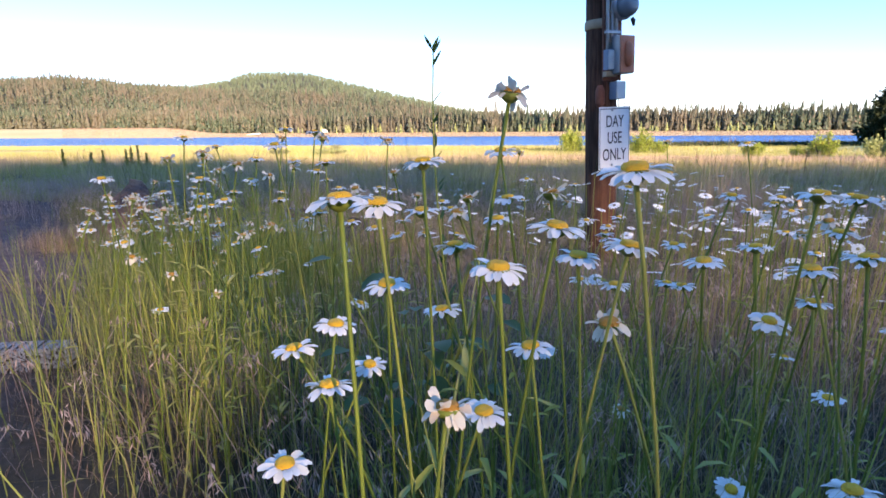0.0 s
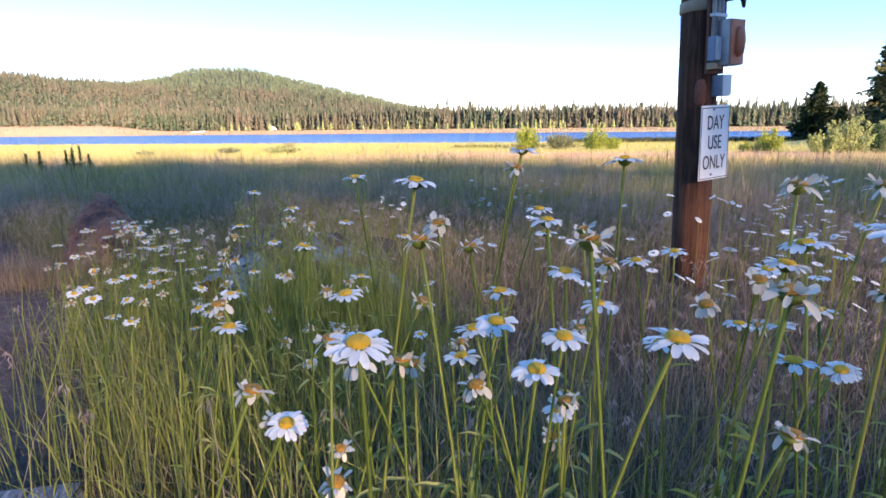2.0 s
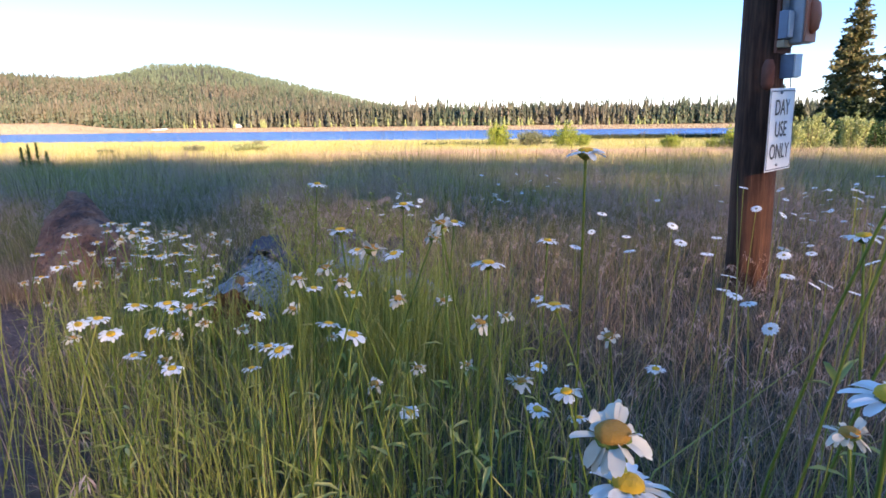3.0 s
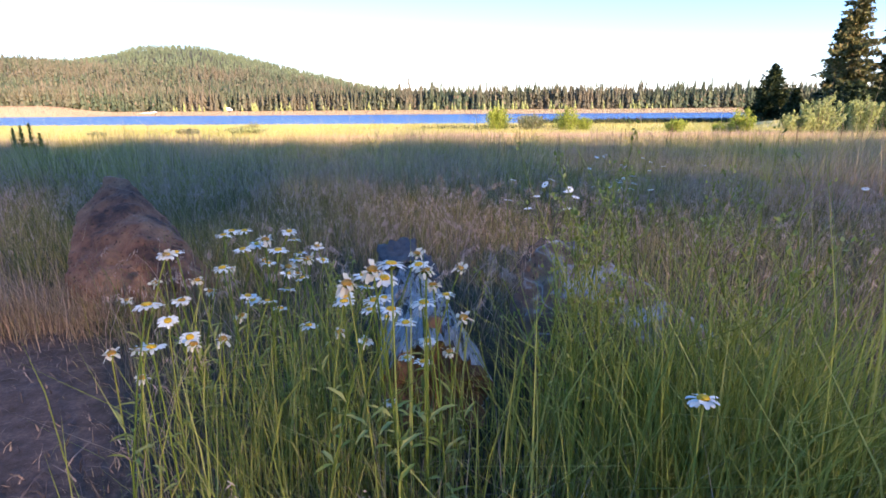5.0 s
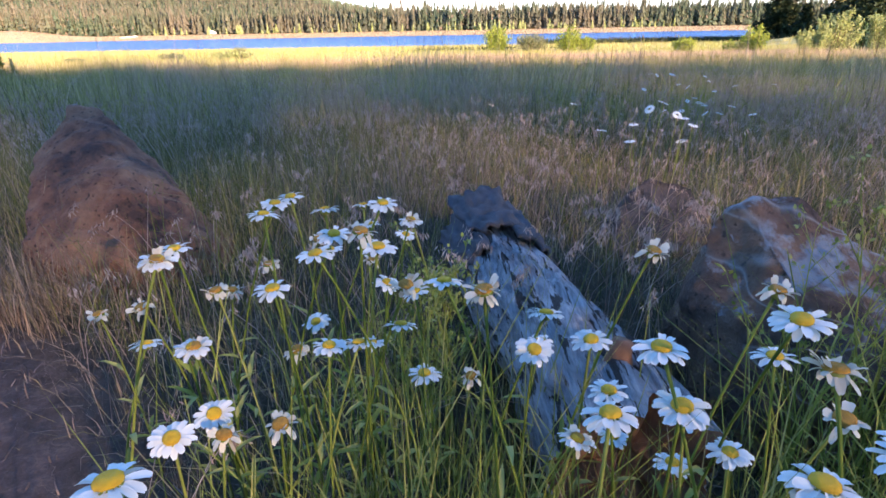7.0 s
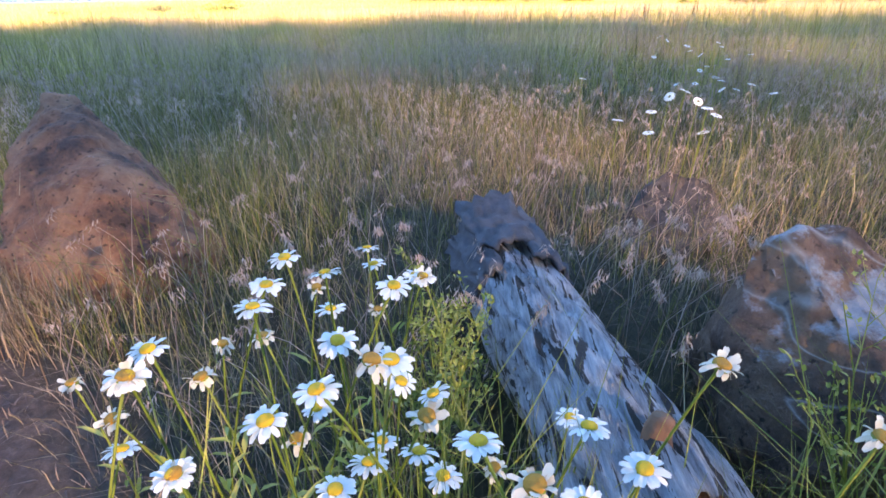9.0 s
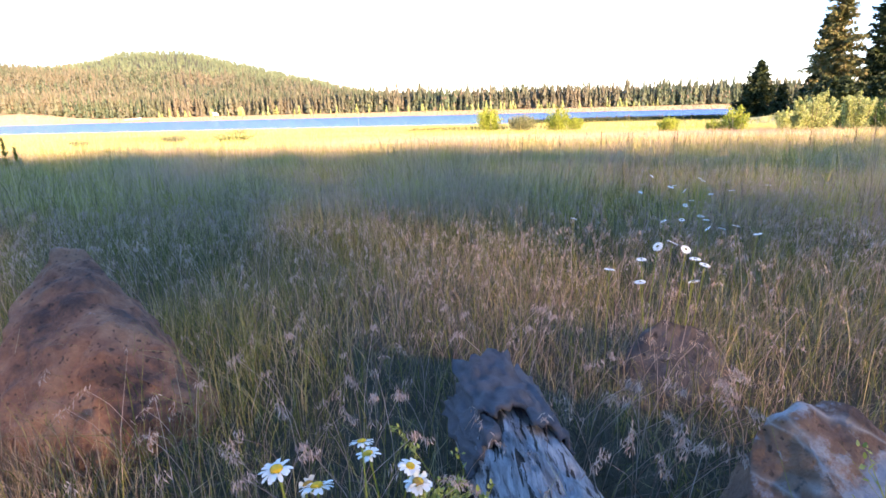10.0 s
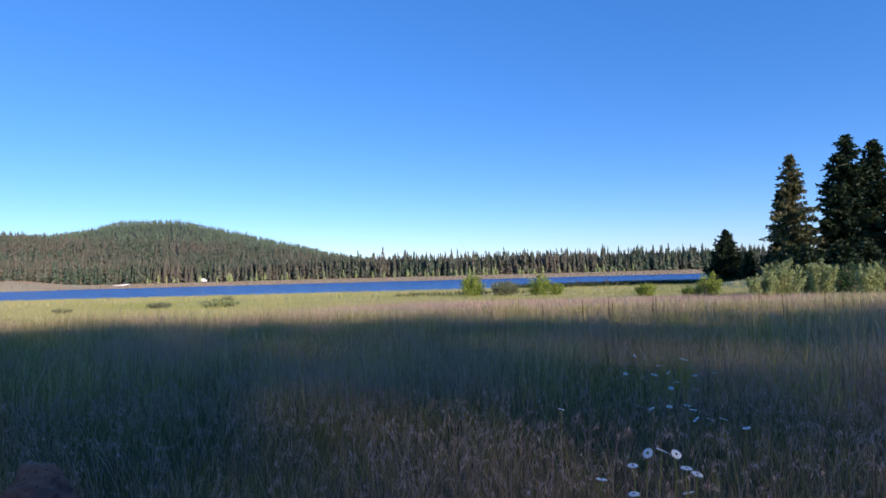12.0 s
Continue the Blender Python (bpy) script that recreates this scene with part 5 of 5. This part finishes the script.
def forest(name, x, y, h, rng, label, mat, layers=8, points=5, slimness=(.11, .2), bare=.06):
    """Far conifers, joined: each a trunk and jagged tiers of limbs."""
    V, F, k = [], [], 0
    per = layers * points * 3 + 4
    z = land(x, y) - .3
    n = len(x)
    out = np.zeros((n, per, 3))
    out[:, 0] = np.stack([x - .02 * h, y, z], -1)
    out[:, 1] = np.stack([x + .02 * h, y, z], -1)
    out[:, 2] = np.stack([x, y - .02 * h, z], -1)
    out[:, 3] = np.stack([x, y, z + h], -1)
    faces = [(0, 1, 3), (1, 2, 3), (2, 0, 3)]
    c = 4
    slim = rng.uniform(*slimness, n)
    for i in range(layers):
        for j in range(points):
            t = bare + (.96 - bare) * (i + rng.uniform(0, .9, n)) / layers
            a = 6.2832 * j / points + rng.uniform(-.7, .7, n)
            r = h * slim * (1.04 - t) * rng.uniform(.7, 1.35, n) + .15
            wd = r * rng.uniform(.4, .8, n)
            top = np.minimum(t + rng.uniform(.12, .22, n) * (1.06 - bare), 1.0)
            ca, sa = np.cos(a), np.sin(a)
            out[:, c] = np.stack([x, y, z + h * top], -1)
            out[:, c + 1] = np.stack([x + ca * r - sa * wd, y + sa * r + ca * wd, z + h * (t - .03)], -1)
            out[:, c + 2] = np.stack([x + ca * r + sa * wd, y + sa * r - ca * wd, z + h * (t - .03)], -1)
            faces.append((c, c + 1, c + 2))
            c += 3
    F = (np.array(faces)[None] + (np.arange(n) * per)[:, None, None]).reshape(-1, 3)
    tagged(new(name, big_mesh(name, out.reshape(-1, 3), F, mat)), label, "forest", kind="stuff")


# Two unseen firs, added only to throw shade on the first flowers.
for x, y, h in ((19.8, -24.2, 7.55), (21.3, -24.7, 7.6)):
    conifer((x, y), h, 5.4, NEEDLE_NEAR, rng, "unseen fir added behind the walker to shade the first flowers", .02, 26, .8, .2)


def far_woods():
    rng = np.random.default_rng(71)
    u = rng.uniform(-1.75, 0.95, 8200)
    y = 428 + np.abs(rng.normal(0, 42, u.size))
    forest("woods", u * y, y, rng.gamma(24, 1 / 24, u.size) * 14.0, rng, "dense conifers along the far shore", FOREST, 7, 5, (.085, .15))
    u = rng.uniform(-1.75, 0.0, 7600)
    y = 450 + 370 * rng.uniform(0, 1, u.size) ** 0.9
    forest("woods", u * y, y, rng.gamma(24, 1 / 24, u.size) * 13.0, rng, "conifer woods climbing the low ridge", FOREST, 6, 4)
    u = rng.uniform(-0.95, 0.1, 6800)
    y = rng.uniform(1050, 1540, u.size)
    forest("woods", u * y, y, rng.gamma(24, 1 / 24, u.size) * 11.5, rng, "conifer woods on the distant rounded hill", FOREST_HAZED, 4, 4)
    u = rng.uniform(-0.55, 0.35, 90)
    y = rng.uniform(418, 427, u.size)
    forest("woods", u * y, y, rng.uniform(3, 8, u.size), rng, "pale young trees at the wood's edge", WILLOW, 7, 6)


far_woods()


def shade_woods():
    """The tall open wood behind the walker: its shade, pierced by many small gaps, lies over the near meadow."""
    rng = np.random.default_rng(72)
    n, per = 420, 112
    x, y = np.linspace(-60, 175, n) + rng.normal(0, .8, n), rng.uniform(-66, -44, n)
    edge = 18.5 + rng.normal(0, 1.6, n) - 1.5 * (y + 55) / 10
    top = -1.1 + (edge - y) / math.cos(math.pi - SUN_AZ) * math.tan(SUN_EL)
    h = top - land(x, y)
    V = np.zeros((n, per * 3 + 4, 3))
    base = land(x, y) - .3
    for k, (dx, dy, up) in enumerate(((-.3, 0, 0), (.3, 0, 0), (0, -.3, 0), (0, 0, 1))):
        V[:, k] = np.stack([x + dx, y + dy, base + up * h * .98], -1)
    pick = rng.uniform(0, 1, (n, per))
    t = 1 - np.where(pick < .27, rng.uniform(0, .20, (n, per)), np.where(pick < .31, rng.uniform(.20, .36, (n, per)), rng.uniform(.36, .95, (n, per))))
    r = 4.6 * (1.03 - t) ** .5 * np.sqrt(rng.uniform(0, 1, (n, per)))
    a = rng.uniform(0, 6.2832, (n, per))
    c = np.stack([x[:, None] + r * np.cos(a), y[:, None] + r * np.sin(a), base[:, None] + h[:, None] * t], -1)
    spread = rng.normal(0, .5, (n, per, 3, 3))
    V[:, 4:] = (c[:, :, None, :] + spread).reshape(n, per * 3, 3)
    faces = np.array([(0, 1, 3), (1, 2, 3), (2, 0, 3)] + [(4 + 3 * k, 5 + 3 * k, 6 + 3 * k) for k in range(per)])
    F = (faces[None] + (np.arange(n) * (per * 3 + 4))[:, None, None]).reshape(-1, 3)
    tagged(new("woods", big_mesh("woods", V.reshape(-1, 3), F, NEEDLE_NEAR)), "tall open conifer wood behind the walker", "forest", kind="stuff")


shade_woods()


# ---- far shore details ----
rng = np.random.default_rng(81)
for i in range(16):
    s = Shape()
    h = rng.uniform(.8, 2.0)
    s.tube([(0, 0, -.6), (.05, 0, h * .5), (rng.normal(0, .1), 0, h)], [.3, .24, .16], 7)
    ob = new("stump", s.mesh("stump", BARK))
    x, y = 66 + rng.uniform(-14, 16), 226 + rng.normal(0, 5)
    ob.matrix_world = pose(x, y, max(-7.3, float(land(x, y))), 0, 0, rng.uniform(0, 360))
    tagged(ob, "old grey tree stump standing in the shallows", "stump", "stumps in the lake")


def camper(at, turn):
    """A small white camper parked on the far bank."""
    ob = root("camper_van", (*at, float(land(*at)) + .1), "small white camper van parked on the far shore", "van", "", turn)
    body, cab, glass = Shape(), Shape(), Shape()
    body.box((0, 0, 1.7), (4.2, 2.2, 2.4))
    cab.box((2.7, 0, 1.2), (1.6, 2.0, 1.5))
    glass.box((3.2, 0, 1.65), (0.75, 1.8, 0.5))
    part("body", body, WHITE_FAR, ob)
    part("cab", cab, WHITE_FAR, ob)
    part("windscreen", glass, DARK_METAL, ob, "dark windscreen")
    for wx in (-1.3, 2.5):
        for wy in (-1.0, 1.0):
            w = Shape()
            w.tube([(wx, wy - .12, .4), (wx, wy + .12, .4)], .4, 12)
            part("wheel", w, DARK_METAL, ob, "dark tyre")


camper((-188, 424), 20)
ramp_at = (-236, 398)
slab = Shape()
slab.box((0, 0, 0), (11, 4.5, 0.9))
ramp_ob = new("boat_ramp", slab.mesh("boat_ramp", WHITE_FAR, False))
ramp_ob.matrix_world = pose(*ramp_at, float(land(*ramp_at)) + .3, 0, -6, 18)
tagged(ramp_ob, "pale concrete boat ramp on the far shore", "boat ramp")
